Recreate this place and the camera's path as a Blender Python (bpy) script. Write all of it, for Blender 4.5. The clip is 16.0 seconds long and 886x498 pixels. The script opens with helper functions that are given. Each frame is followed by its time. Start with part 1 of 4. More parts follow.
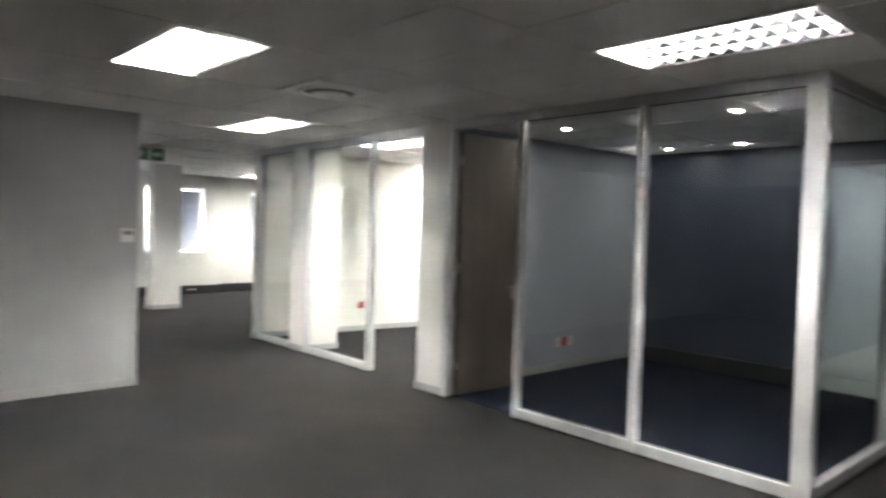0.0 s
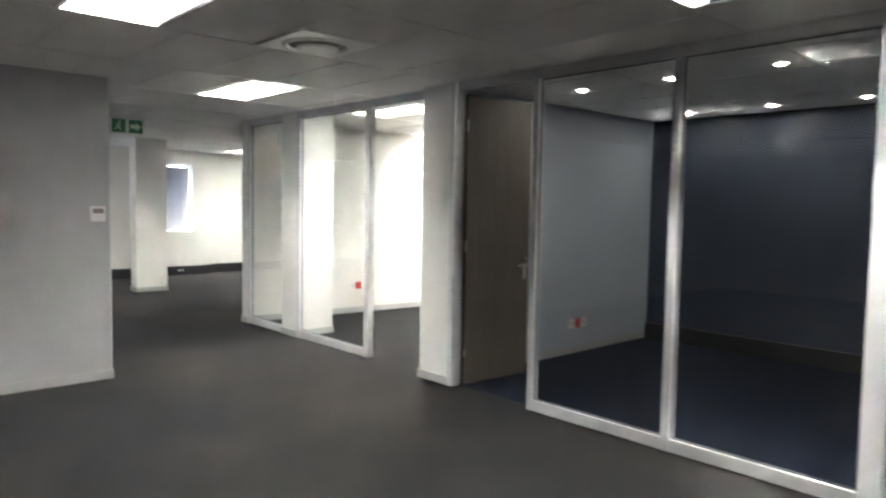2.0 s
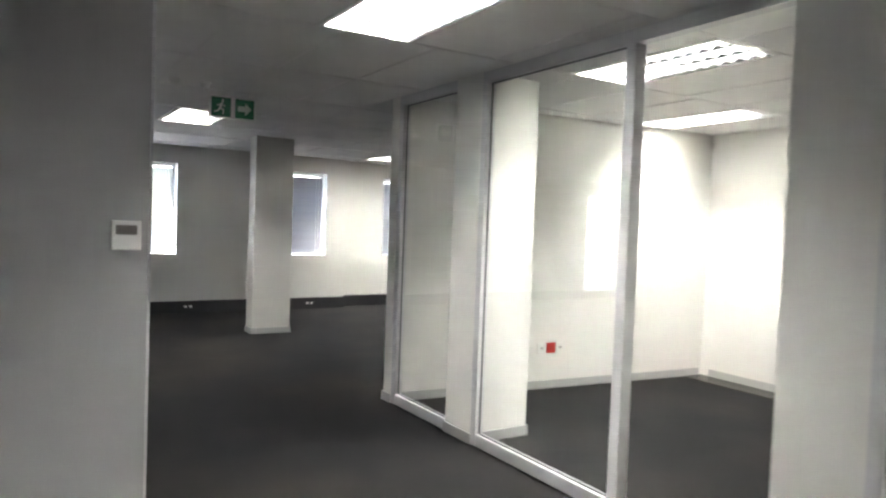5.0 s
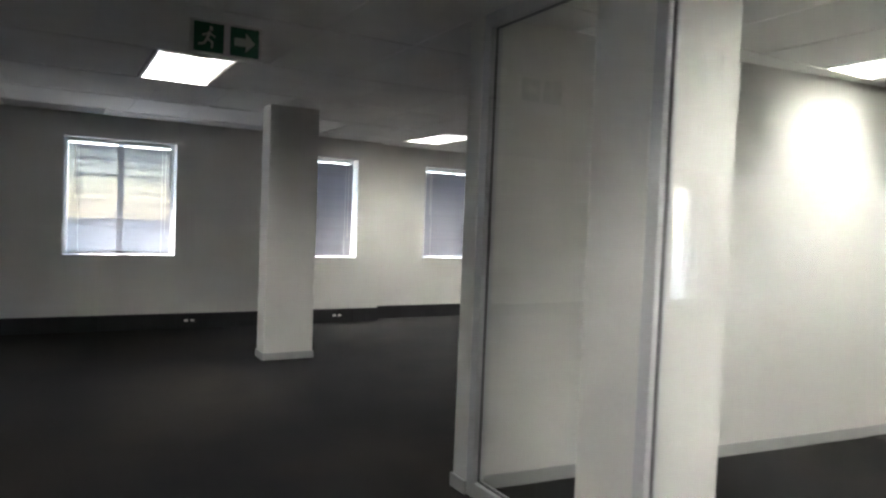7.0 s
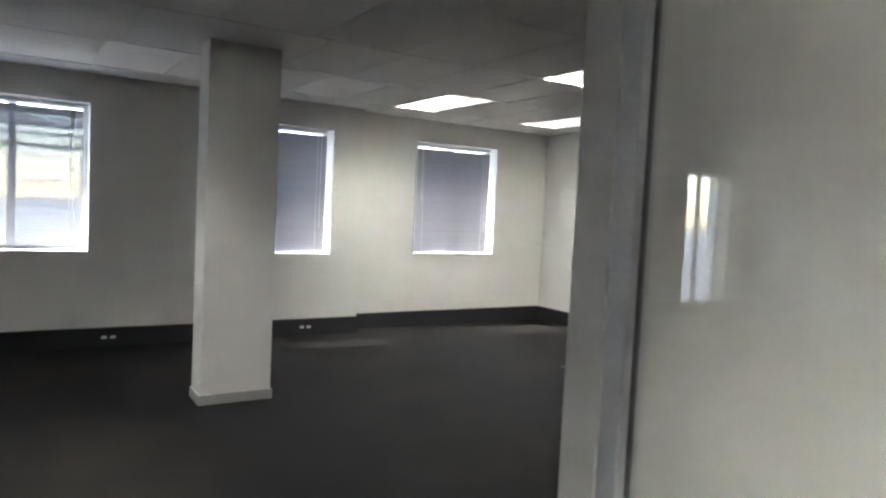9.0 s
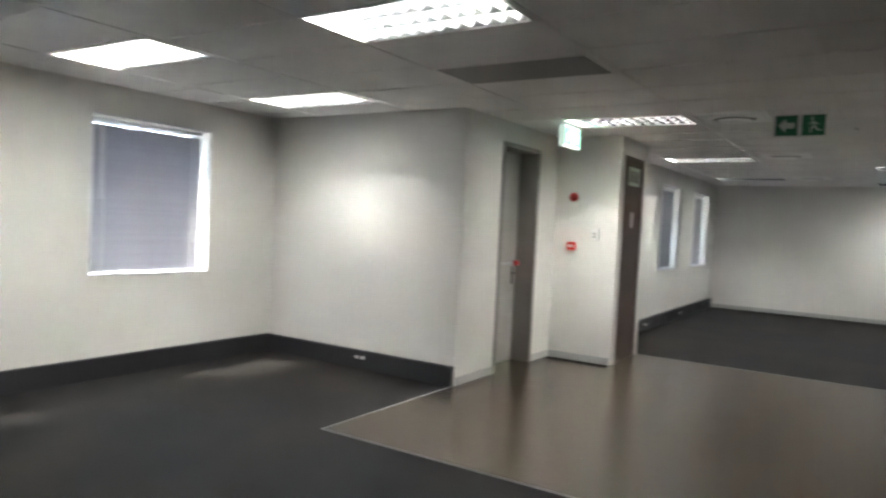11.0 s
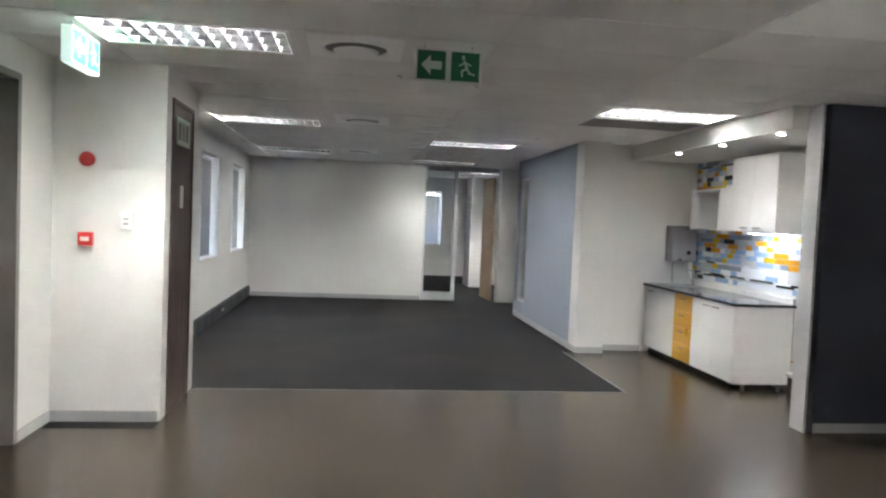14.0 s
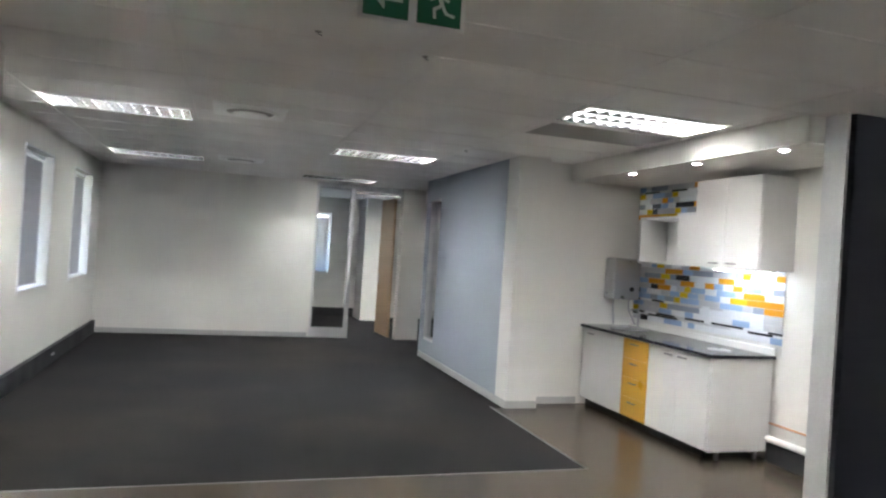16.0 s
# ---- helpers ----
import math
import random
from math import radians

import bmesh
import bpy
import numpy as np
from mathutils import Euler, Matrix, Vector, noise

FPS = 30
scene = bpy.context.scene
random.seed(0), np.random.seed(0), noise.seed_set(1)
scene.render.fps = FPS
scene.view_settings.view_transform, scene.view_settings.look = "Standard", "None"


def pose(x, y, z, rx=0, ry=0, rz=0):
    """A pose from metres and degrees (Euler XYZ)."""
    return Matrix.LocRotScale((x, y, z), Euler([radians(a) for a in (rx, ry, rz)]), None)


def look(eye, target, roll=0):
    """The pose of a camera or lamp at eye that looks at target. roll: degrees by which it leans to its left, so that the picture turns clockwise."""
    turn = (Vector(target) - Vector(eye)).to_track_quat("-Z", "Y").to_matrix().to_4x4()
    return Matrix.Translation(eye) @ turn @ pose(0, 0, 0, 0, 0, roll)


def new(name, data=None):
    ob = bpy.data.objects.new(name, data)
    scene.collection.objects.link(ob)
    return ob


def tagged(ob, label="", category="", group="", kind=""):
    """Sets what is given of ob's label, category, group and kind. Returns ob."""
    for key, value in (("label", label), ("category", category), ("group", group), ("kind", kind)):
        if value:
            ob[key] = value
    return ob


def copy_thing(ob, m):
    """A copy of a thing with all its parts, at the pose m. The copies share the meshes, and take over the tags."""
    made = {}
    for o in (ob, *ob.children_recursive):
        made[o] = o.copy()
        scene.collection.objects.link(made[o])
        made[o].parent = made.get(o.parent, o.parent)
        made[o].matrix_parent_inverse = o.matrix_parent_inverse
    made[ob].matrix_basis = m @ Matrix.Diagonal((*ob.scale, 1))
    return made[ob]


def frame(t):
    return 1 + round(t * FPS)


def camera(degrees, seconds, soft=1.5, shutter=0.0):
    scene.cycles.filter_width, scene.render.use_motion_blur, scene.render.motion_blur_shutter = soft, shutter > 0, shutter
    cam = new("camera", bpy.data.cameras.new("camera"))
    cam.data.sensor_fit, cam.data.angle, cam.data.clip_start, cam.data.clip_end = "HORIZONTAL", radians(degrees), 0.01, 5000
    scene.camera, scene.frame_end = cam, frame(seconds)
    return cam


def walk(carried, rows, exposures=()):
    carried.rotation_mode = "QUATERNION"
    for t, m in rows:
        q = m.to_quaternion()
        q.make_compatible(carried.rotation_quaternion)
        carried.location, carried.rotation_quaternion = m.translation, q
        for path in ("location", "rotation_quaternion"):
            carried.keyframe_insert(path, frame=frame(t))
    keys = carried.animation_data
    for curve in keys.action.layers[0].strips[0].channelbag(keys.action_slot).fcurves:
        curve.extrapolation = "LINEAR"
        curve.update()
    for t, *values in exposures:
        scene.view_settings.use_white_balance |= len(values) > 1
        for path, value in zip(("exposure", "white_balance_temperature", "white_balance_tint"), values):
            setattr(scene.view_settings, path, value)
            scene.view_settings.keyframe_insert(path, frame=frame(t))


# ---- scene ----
# ---- camera ----
cam = camera(65.8, 16.0, soft=2.3, shutter=0.5)
PATH = [
    (0, (0.048, 0.187, 1.634), (-1.430, 1.533, 1.574), 1.7),
    (0.5, (0.071, 0.219, 1.582), (-1.156, 1.797, 1.525), 1.8),
    (1, (0.090, 0.175, 1.633), (-1.083, 1.793, 1.553), 2.3),
    (1.5, (-0.113, 0.391, 1.555), (-1.397, 1.921, 1.454), 1.7),
    (2, (-0.470, 0.551, 1.612), (-1.936, 1.904, 1.482), 1.0),
    (2.5, (-0.912, 0.726, 1.589), (-2.427, 2.027, 1.49), 0.5),
    (3, (-1.434, 1.009, 1.583), (-2.946, 2.313, 1.48), 1.7),
    (3.5, (-1.975, 1.232, 1.56), (-3.577, 2.426, 1.462), 1.6),
    (4, (-2.483, 1.496, 1.554), (-4.049, 2.738, 1.484), 0.9),
    (4.5, (-3.031, 1.756, 1.582), (-4.695, 2.863, 1.51), 1.9),
    (7, (-5.637, 2.730, 1.52), (-7.373, 3.720, 1.442), 2.3),
    (7.5, (-6.185, 2.912, 1.47), (-7.866, 3.988, 1.328), 1.9),
    (8, (-6.686, 3.171, 1.524), (-8.404, 4.188, 1.395), 2.8),
    (10.3, (-8.778, 4.044, 1.538), (-10.128, 5.514, 1.416), 2.8),
    (10.4, (-8.867, 4.122, 1.55), (-10.167, 5.638, 1.425), 3.0),
    (10.5, (-8.931, 4.181, 1.554), (-10.211, 5.713, 1.436), 3.4),
    (11, (-9.319, 4.448, 1.572), (-10.403, 6.127, 1.494), 2.8),
    (11.5, (-9.700, 4.765, 1.57), (-10.429, 6.623, 1.444), 2.2),
    (12, (-9.899, 5.171, 1.615), (-10.395, 7.104, 1.481), 2.8),
    (12.5, (-10.125, 5.513, 1.617), (-10.310, 7.501, 1.514), 1.9),
    (13, (-10.271, 5.968, 1.625), (-10.240, 7.966, 1.559), 2.6),
    (13.5, (-10.399, 6.427, 1.628), (-10.275, 8.423, 1.584), 3.2),
    (14, (-10.522, 6.841, 1.618), (-10.263, 8.822, 1.531), 2.4),
    (14.5, (-10.562, 7.260, 1.643), (-10.278, 9.239, 1.603), 3.1),
    (15, (-10.624, 7.707, 1.588), (-10.274, 9.676, 1.584), 3.5),
    (15.5, (-10.642, 8.127, 1.605), (-10.150, 10.066, 1.604), 3.0),
    (16, (-10.605, 8.493, 1.604), (-10.000, 10.399, 1.612), 3.7),
]
walk(cam, [(t, look(eye, target, roll)) for t, eye, target, roll in PATH],
     [(0.0, 5.45, 6500, 10), (4.5, 5.1, 6500, 10), (7.0, 4.15, 6500, 10), (8.0, 4.2, 6500, 10), (10.5, 4.5, 6400, 9), (11.5, 4.4, 6350, 10), (13.0, 4.72, 6200, 11), (16.0, 4.82, 6200, 11)])

# ---- world and sun ----
H = 2.665          # ceiling height
world = bpy.data.worlds.new("sky")
scene.world = world
world.use_nodes = True
wn = world.node_tree.nodes
sky = wn.new("ShaderNodeTexSky")
sky.sky_type = "NISHITA"
sky.sun_disc = False
sky.sun_elevation = radians(56)
sky.sun_rotation = radians(229)
world.node_tree.links.new(sky.outputs["Color"], wn["Background"].inputs["Color"])
wn["Background"].inputs["Strength"].default_value = 0.15
sun = new("sun", bpy.data.lights.new("sun", "SUN"))
sun.data.energy, sun.data.angle, sun.data.color = 1.5, radians(10), (1.0, 0.95, 0.88)
sun.matrix_world = look((-13, -11.3, 26), (0, 0, 0))
TUBE = 8.5         # troffer lamp strength
SPOT = 8.5        # downlight strength


# ---- materials ----
def material(name, color, rough=0.6, metal=0.0, vary=0.06, scale=4.0, grain=120.0, bump=0.05, stretch=(1, 1, 1), per_piece=0.0,
             transmission=0.0, specular=0.5, emission=None, strength=0.0, rough_vary=0.08, tint=None):
    m = bpy.data.materials.new(name)
    m.use_nodes = True
    nt = m.node_tree
    b = nt.nodes["Principled BSDF"]
    b.inputs["Metallic"].default_value = metal
    b.inputs["Roughness"].default_value = rough
    b.inputs["Specular IOR Level"].default_value = specular
    if transmission:
        b.inputs["Base Color"].default_value = (*color, 1)
        b.inputs["Transmission Weight"].default_value = transmission
        b.inputs["IOR"].default_value = 1.45
        return m
    if emission:
        b.inputs["Base Color"].default_value = (*color, 1)
        b.inputs["Emission Color"].default_value = (*emission, 1)
        b.inputs["Emission Strength"].default_value = strength
        return m
    tc = nt.nodes.new("ShaderNodeTexCoord")
    mp = nt.nodes.new("ShaderNodeMapping")
    mp.inputs["Scale"].default_value = stretch
    nt.links.new(tc.outputs["Object"], mp.inputs["Vector"])
    big = nt.nodes.new("ShaderNodeTexNoise")
    big.inputs["Scale"].default_value = scale
    big.inputs["Detail"].default_value = 4
    fine = nt.nodes.new("ShaderNodeTexNoise")
    fine.inputs["Scale"].default_value = grain
    fine.inputs["Detail"].default_value = 3
    for n in (big, fine):
        nt.links.new(mp.outputs["Vector"], n.inputs["Vector"])
    add = nt.nodes.new("ShaderNodeMath")
    add.operation = "ADD"
    nt.links.new(big.outputs["Fac"], add.inputs[0])
    nt.links.new(fine.outputs["Fac"], add.inputs[1])
    last = add
    if per_piece:
        info = nt.nodes.new("ShaderNodeObjectInfo")
        ma = nt.nodes.new("ShaderNodeMath")
        ma.operation = "MULTIPLY_ADD"
        ma.inputs[1].default_value = per_piece
        nt.links.new(info.outputs["Random"], ma.inputs[0])
        nt.links.new(add.outputs[0], ma.inputs[2])
        last = ma
    ramp = nt.nodes.new("ShaderNodeMapRange")
    ramp.inputs["From Min"].default_value = 0.6
    ramp.inputs["From Max"].default_value = 1.4 + per_piece
    ramp.inputs["To Min"].default_value = 1 - 2 * vary
    ramp.inputs["To Max"].default_value = 1 + 2 * vary
    nt.links.new(last.outputs[0], ramp.inputs["Value"])
    mul = nt.nodes.new("ShaderNodeVectorMath")
    mul.operation = "SCALE"
    mul.inputs[0].default_value = color
    nt.links.new(ramp.outputs["Result"], mul.inputs["Scale"])
    if tint:
        patch = nt.nodes.new("ShaderNodeTexNoise")
        patch.inputs["Scale"].default_value = 0.45
        patch.inputs["Detail"].default_value = 5
        patch.inputs["Roughness"].default_value = 0.6
        edge = nt.nodes.new("ShaderNodeMapRange")
        edge.inputs["From Min"].default_value, edge.inputs["From Max"].default_value = 0.42, 0.62
        mix = nt.nodes.new("ShaderNodeMix")
        mix.data_type = "RGBA"
        mix.inputs["A"].default_value, mix.inputs["B"].default_value = (*color, 1), (*tint, 1)
        nt.links.new(mp.outputs["Vector"], patch.inputs["Vector"])
        nt.links.new(patch.outputs["Fac"], edge.inputs["Value"])
        nt.links.new(edge.outputs["Result"], mix.inputs["Factor"])
        nt.links.new(mix.outputs["Result"], mul.inputs[0])
    nt.links.new(mul.outputs["Vector"], b.inputs["Base Color"])
    rr = nt.nodes.new("ShaderNodeMapRange")
    rr.inputs["From Min"].default_value, rr.inputs["From Max"].default_value = 0.3, 0.7
    rr.inputs["To Min"].default_value = max(0.02, rough - rough_vary)
    rr.inputs["To Max"].default_value = min(1.0, rough + rough_vary)
    nt.links.new(big.outputs["Fac"], rr.inputs["Value"])
    nt.links.new(rr.outputs["Result"], b.inputs["Roughness"])
    if bump:
        bp = nt.nodes.new("ShaderNodeBump")
        bp.inputs["Strength"].default_value = bump
        bp.inputs["Distance"].default_value = 0.004
        nt.links.new(fine.outputs["Fac"], bp.inputs["Height"])
        nt.links.new(bp.outputs["Normal"], b.inputs["Normal"])
    return m


M_WHITE = material("warm_white_paint", (0.74, 0.725, 0.685), 0.55, vary=0.03, scale=1.2, grain=180, bump=0.08)
M_GREYWALL = material("pale_grey_wall", (0.41, 0.41, 0.41), 0.55, vary=0.03, scale=1.2, grain=180, bump=0.08)
M_BLUE = material("blue_grey_paint", (0.43, 0.47, 0.53), 0.5, vary=0.04, scale=1.5, grain=180, bump=0.08)
M_SLATEBLUE = material("slate_blue_paint", (0.29, 0.325, 0.378), 0.5, vary=0.04, scale=1.5, grain=180, bump=0.08)
M_PALE = material("pale_blue_paint", (0.62, 0.65, 0.65), 0.5, vary=0.03, scale=1.5, grain=180, bump=0.08)
M_NAVY = material("charcoal_navy_wall", (0.06, 0.066, 0.085), 0.45, vary=0.08, scale=1.5, grain=160, bump=0.08)
M_NAVYBLUE = material("dark_navy_paint", (0.046, 0.058, 0.085), 0.45, vary=0.08, scale=1.5, grain=160, bump=0.08)
M_TILE = material("mineral_ceiling_tile", (0.80, 0.79, 0.77), 0.85, vary=0.05, scale=2.0, grain=260, bump=0.25)
M_TBAR = material("ceiling_grid_steel", (0.78, 0.77, 0.75), 0.75, vary=0.03)
M_CARPET = material("charcoal_carpet", (0.0185, 0.0185, 0.0195), 0.95, specular=0.12, vary=0.38, scale=0.9, grain=420, bump=0.8, tint=(0.0225, 0.0202, 0.0180))
# Carpet with the blue cast of the cool light put into its colour.
M_CARPETBLUE = material("cool_tinted_carpet", (0.009, 0.013, 0.024), 0.95, specular=0.12, vary=0.25, scale=1.3, grain=420, bump=0.8)
M_VINYL = material("brown_vinyl_plank", (0.056, 0.043, 0.030), 0.265, specular=0.42, vary=0.10, scale=1.3, grain=10, bump=0.0, stretch=(0.5, 3.0, 1), per_piece=0.6, rough_vary=0.0)
M_JOINT = material("brown_joint_bed", (0.034, 0.026, 0.019), 0.6, vary=0.1)
M_CREAM = material("cream_floor_tile", (0.58, 0.59, 0.50), 0.3, vary=0.015, scale=3, grain=60, bump=0.0, rough_vary=0.02)
M_ALU = material("anodised_aluminium", (0.62, 0.62, 0.62), 0.42, metal=0.35, vary=0.04, scale=3, grain=90, bump=0.02)
M_ALUDARK = material("grey_gasket", (0.16, 0.16, 0.17), 0.5, metal=0.2)
M_SKIRT = material("grey_skirting", (0.42, 0.42, 0.41), 0.5, vary=0.06, scale=3)
M_TRUNK = material("black_power_skirting", (0.022, 0.022, 0.025), 0.5, vary=0.15, scale=4, bump=0.03)
M_GLASS = material("clear_glass", (0.97, 0.985, 0.98), 0.0, transmission=1.0)
M_SLAT = material("aluminium_blind_slat", (0.33, 0.33, 0.36), 0.45, metal=0.1, vary=0.05, per_piece=0.3)
M_WINFRAME = material("white_window_frame", (0.75, 0.75, 0.76), 0.4, vary=0.03)
M_PLASTIC = material("white_plastic", (0.76, 0.75, 0.72), 0.35, vary=0.02)
M_GLOSSWHITE = material("bright_white_enamel", (0.90, 0.90, 0.89), 0.35, vary=0.01, bump=0.0)
M_BLACK = material("black_plastic", (0.02, 0.02, 0.02), 0.4, vary=0.1)
M_RED = material("red_plastic", (0.50, 0.025, 0.02), 0.35, vary=0.06)
M_GREEN = material("green_sign_film", (0.012, 0.13, 0.06), 0.35, vary=0.05)
M_PICTO = material("pale_sign_film", (0.62, 0.72, 0.60), 0.4, vary=0.03)
M_WOOD = material("grey_brown_door_veneer", (0.10, 0.085, 0.07), 0.5, vary=0.12, scale=2.5, grain=30, bump=0.06, stretch=(6, 6, 0.6))
M_WOODLIGHT = material("oak_door_veneer", (0.42, 0.28, 0.17), 0.5, vary=0.12, scale=2.5, grain=30, bump=0.06, stretch=(6, 6, 0.6))
M_DARKWOOD = material("dark_brown_door", (0.085, 0.055, 0.042), 0.42, vary=0.12, scale=2.5, grain=30, bump=0.05, stretch=(6, 6, 0.6))
M_DOORGREY = material("taupe_painted_door", (0.36, 0.34, 0.31), 0.45, vary=0.05, scale=2)
M_FRAMEGREY = material("taupe_door_frame", (0.23, 0.215, 0.195), 0.45, vary=0.05, scale=2)
M_STEEL = material("brushed_steel", (0.46, 0.46, 0.47), 0.33, metal=1.0, vary=0.04, scale=6)
M_LOUVRE = material("satin_louvre", (0.62, 0.62, 0.61), 0.42, metal=0.5, vary=0.02)
M_BLADE = material("polished_louvre_blade", (0.72, 0.72, 0.72), 0.38, metal=0.6, vary=0.02, bump=0.0, rough_vary=0.02)
M_MIRROR = material("specular_aluminium", (0.74, 0.75, 0.77), 0.262, metal=1.0, vary=0.01, bump=0.0, rough_vary=0.01)
M_HANDLE = material("dull_steel", (0.20, 0.20, 0.21), 0.35, metal=0.8, vary=0.04, scale=6)
M_TUBE = material("lit_troffer", (0.9, 0.9, 0.9), 0.5, emission=(1.0, 0.985, 0.945), strength=TUBE)
# Weaker tubes for duller troffers, also softening hot spots on nearby walls.
M_TUBEDIM = material("lit_weaker_tube", (0.9, 0.9, 0.9), 0.5, emission=(1.0, 0.985, 0.945), strength=TUBE * 0.55)
M_SPOT = material("lit_downlight", (0.9, 0.9, 0.9), 0.5, emission=(1.0, 0.95, 0.86), strength=SPOT)
M_SPOTCOOL = material("lit_cool_downlight", (0.9, 0.9, 0.9), 0.5, emission=(0.88, 0.95, 1.0), strength=SPOT * 0.65)
M_STRIP = material("lit_strip", (0.9, 0.9, 0.9), 0.5, emission=(0.82, 0.9, 1.0), strength=3.2)
M_EXITLIT = material("lit_exit_panel", (0.8, 0.85, 0.8), 0.5, emission=(0.75, 1.0, 0.85), strength=0.03)
M_EXITGREEN = material("lit_exit_green", (0.03, 0.4, 0.2), 0.5, emission=(0.05, 0.55, 0.28), strength=0.017)
M_CAB = material("white_melamine", (0.74, 0.735, 0.725), 0.34, vary=0.01, scale=2, grain=60, bump=0.0, rough_vary=0.01)
M_YELLOW = material("yellow_melamine", (0.68, 0.36, 0.04), 0.35, vary=0.05, scale=3)
M_GRANITE = material("black_granite", (0.035, 0.035, 0.045), 0.12, vary=0.5, scale=40, grain=200, bump=0.0)
M_BRASS = material("copper_pipe", (0.55, 0.30, 0.16), 0.35, metal=0.9)
M_GROUT = material("white_grout", (0.66, 0.65, 0.62), 0.8, vary=0.04)
M_GROUND = material("paved_ground", (0.22, 0.22, 0.21), 0.9, vary=0.2, scale=0.5, grain=10)
M_PANEL = material("grey_return_air_panel", (0.30, 0.29, 0.28), 0.7, vary=0.06, scale=3)
TILE_MATS = [material("tile_" + n, c, 0.14, vary=0.05, scale=5, bump=0.0) for n, c in (
    ("white", (0.72, 0.74, 0.76)), ("pale_blue", (0.33, 0.45, 0.66)), ("grey_blue", (0.30, 0.33, 0.40)), ("black", (0.02, 0.02, 0.028)),
    ("yellow", (0.70, 0.50, 0.03)), ("orange", (0.66, 0.30, 0.03)), ("pale_grey", (0.52, 0.53, 0.55)))]


# ---- mesh helpers ----
def add_box(bm, x0, x1, y0, y1, z0, z1, bevel=0.0):
    r = bmesh.ops.create_cube(bm, size=1, matrix=Matrix.LocRotScale(((x0 + x1) / 2, (y0 + y1) / 2, (z0 + z1) / 2), None, (abs(x1 - x0), abs(y1 - y0), abs(z1 - z0))))
    if bevel:
        vs = set(r["verts"])
        es = [e for e in bm.edges if e.verts[0] in vs and e.verts[1] in vs]
        bmesh.ops.bevel(bm, geom=es, offset=bevel, segments=2, profile=0.5, affect="EDGES")
    return bm


def add_tube(bm, p, q, r, n=14, r2=None):
    p, q = Vector(p), Vector(q)
    m = Matrix.Translation((p + q) / 2) @ (q - p).to_track_quat("Z", "Y").to_matrix().to_4x4()
    bmesh.ops.create_cone(bm, cap_ends=True, segments=n, radius1=r, radius2=r if r2 is None else r2, depth=(q - p).length, matrix=m)
    return bm


def boxes(*lists, bevel=0.0):
    bm = bmesh.new()
    for b in lists:
        add_box(bm, *b, bevel=bevel)
    return bm


def mesh_of(name, bm, mat):
    me = bpy.data.meshes.new(name)
    bm.to_mesh(me)
    bm.free()
    me.materials.append(mat)
    return me


def part(name, bm, mat, parent, label="", at=None):
    ob = new(name, mesh_of(name, bm, mat))
    ob.parent = parent
    if at is not None:
        ob.matrix_basis = at
    if label:
        ob["label"] = label
    return ob


def thing(name, m, label, category, group="", kind=""):
    ob = new(name)
    ob.empty_display_size = 0.1
    ob.matrix_basis = m
    return tagged(ob, label, category, group, kind)


def structure(name, bm, mat, label, category):
    return tagged(new(name, mesh_of(name, bm, mat)), label, category, "", "structure")


def wall(name, x0, x1, y0, y1, mat, label, holes=(), z1=None):
    """A wall with holes (along0, along1, z0, z1) cut through its thickness."""
    top = 2.95 if z1 is None else z1
    along_x = (x1 - x0) > (y1 - y0)
    a0, a1 = (x0, x1) if along_x else (y0, y1)
    cuts = sorted({a0, a1, *[h[0] for h in holes], *[h[1] for h in holes]})
    bm = bmesh.new()
    for c, d in zip(cuts, cuts[1:]):
        mid = (c + d) / 2
        z = 0.0
        spans = sorted((h[2], h[3]) for h in holes if h[0] < mid < h[1])
        for s, e in spans + [(top, top)]:
            if s > z + 1e-4:
                add_box(bm, *((c, d, y0, y1) if along_x else (x0, x1, c, d)), z, s)
            z = e
    bmesh.ops.remove_doubles(bm, verts=bm.verts, dist=1e-4)
    return structure(name, bm, mat, label, "wall")


# ---- floors ----
structure("ground", boxes((-400, 400, -400, 400, -3.6, -3.5)), M_GROUND, "grey paved ground outside below the windows", "ground")
structure("floor", boxes((-15.7, 5, -5, 25, -0.2, 0.0)), M_CARPET, "dark charcoal office carpet, faintly worn", "floor")

# ---- ceiling: lay-in tiles in a steel grid, left open over the troffers ----
PX, X0 = 1.222, -12.15
# The last troffer is unseen, added to brighten the side wall by the corridor.
TROFFERS = [(-2, 7.10), (-2, 8.96), (0, 3.34), (0, 7.20), (0, 10.94), (0, 14.67), (0, 18.20), (2, 16.05), (2, 19.25), (3, 12.68), (3, 7.25), (3, 9.01),
            (4, 3.39), (4, 5.27), (6, 1.57), (8, 3.42), (3, 21.6), (8, -0.6), (6, -2.4), (10, 0.9), (10, -2.4), (11, 4.6)]


def column_x(k, y):
    """West edge of ceiling column k; the grid of the long room sits further east."""
    return X0 + PX * k + (0.17 if k >= 2 and y > 12.1 else 0.05 if k >= 8 else 0.0)


TL = 0.595
columns = {}
for k, y in TROFFERS:
    columns.setdefault(k, []).append(y)
verts, faces, mats = [], [], []


def ceiling_box(x0, x1, y0, y1, z0, z1, slot):
    i = len(verts)
    verts.extend([(x, y, z) for z in (z0, z1) for y in (y0, y1) for x in (x0, x1)])
    for f in ((0, 2, 3, 1), (4, 5, 7, 6), (0, 1, 5, 4), (2, 6, 7, 3), (0, 4, 6, 2), (1, 3, 7, 5)):
        faces.append([i + j for j in f])
        mats.append(slot)


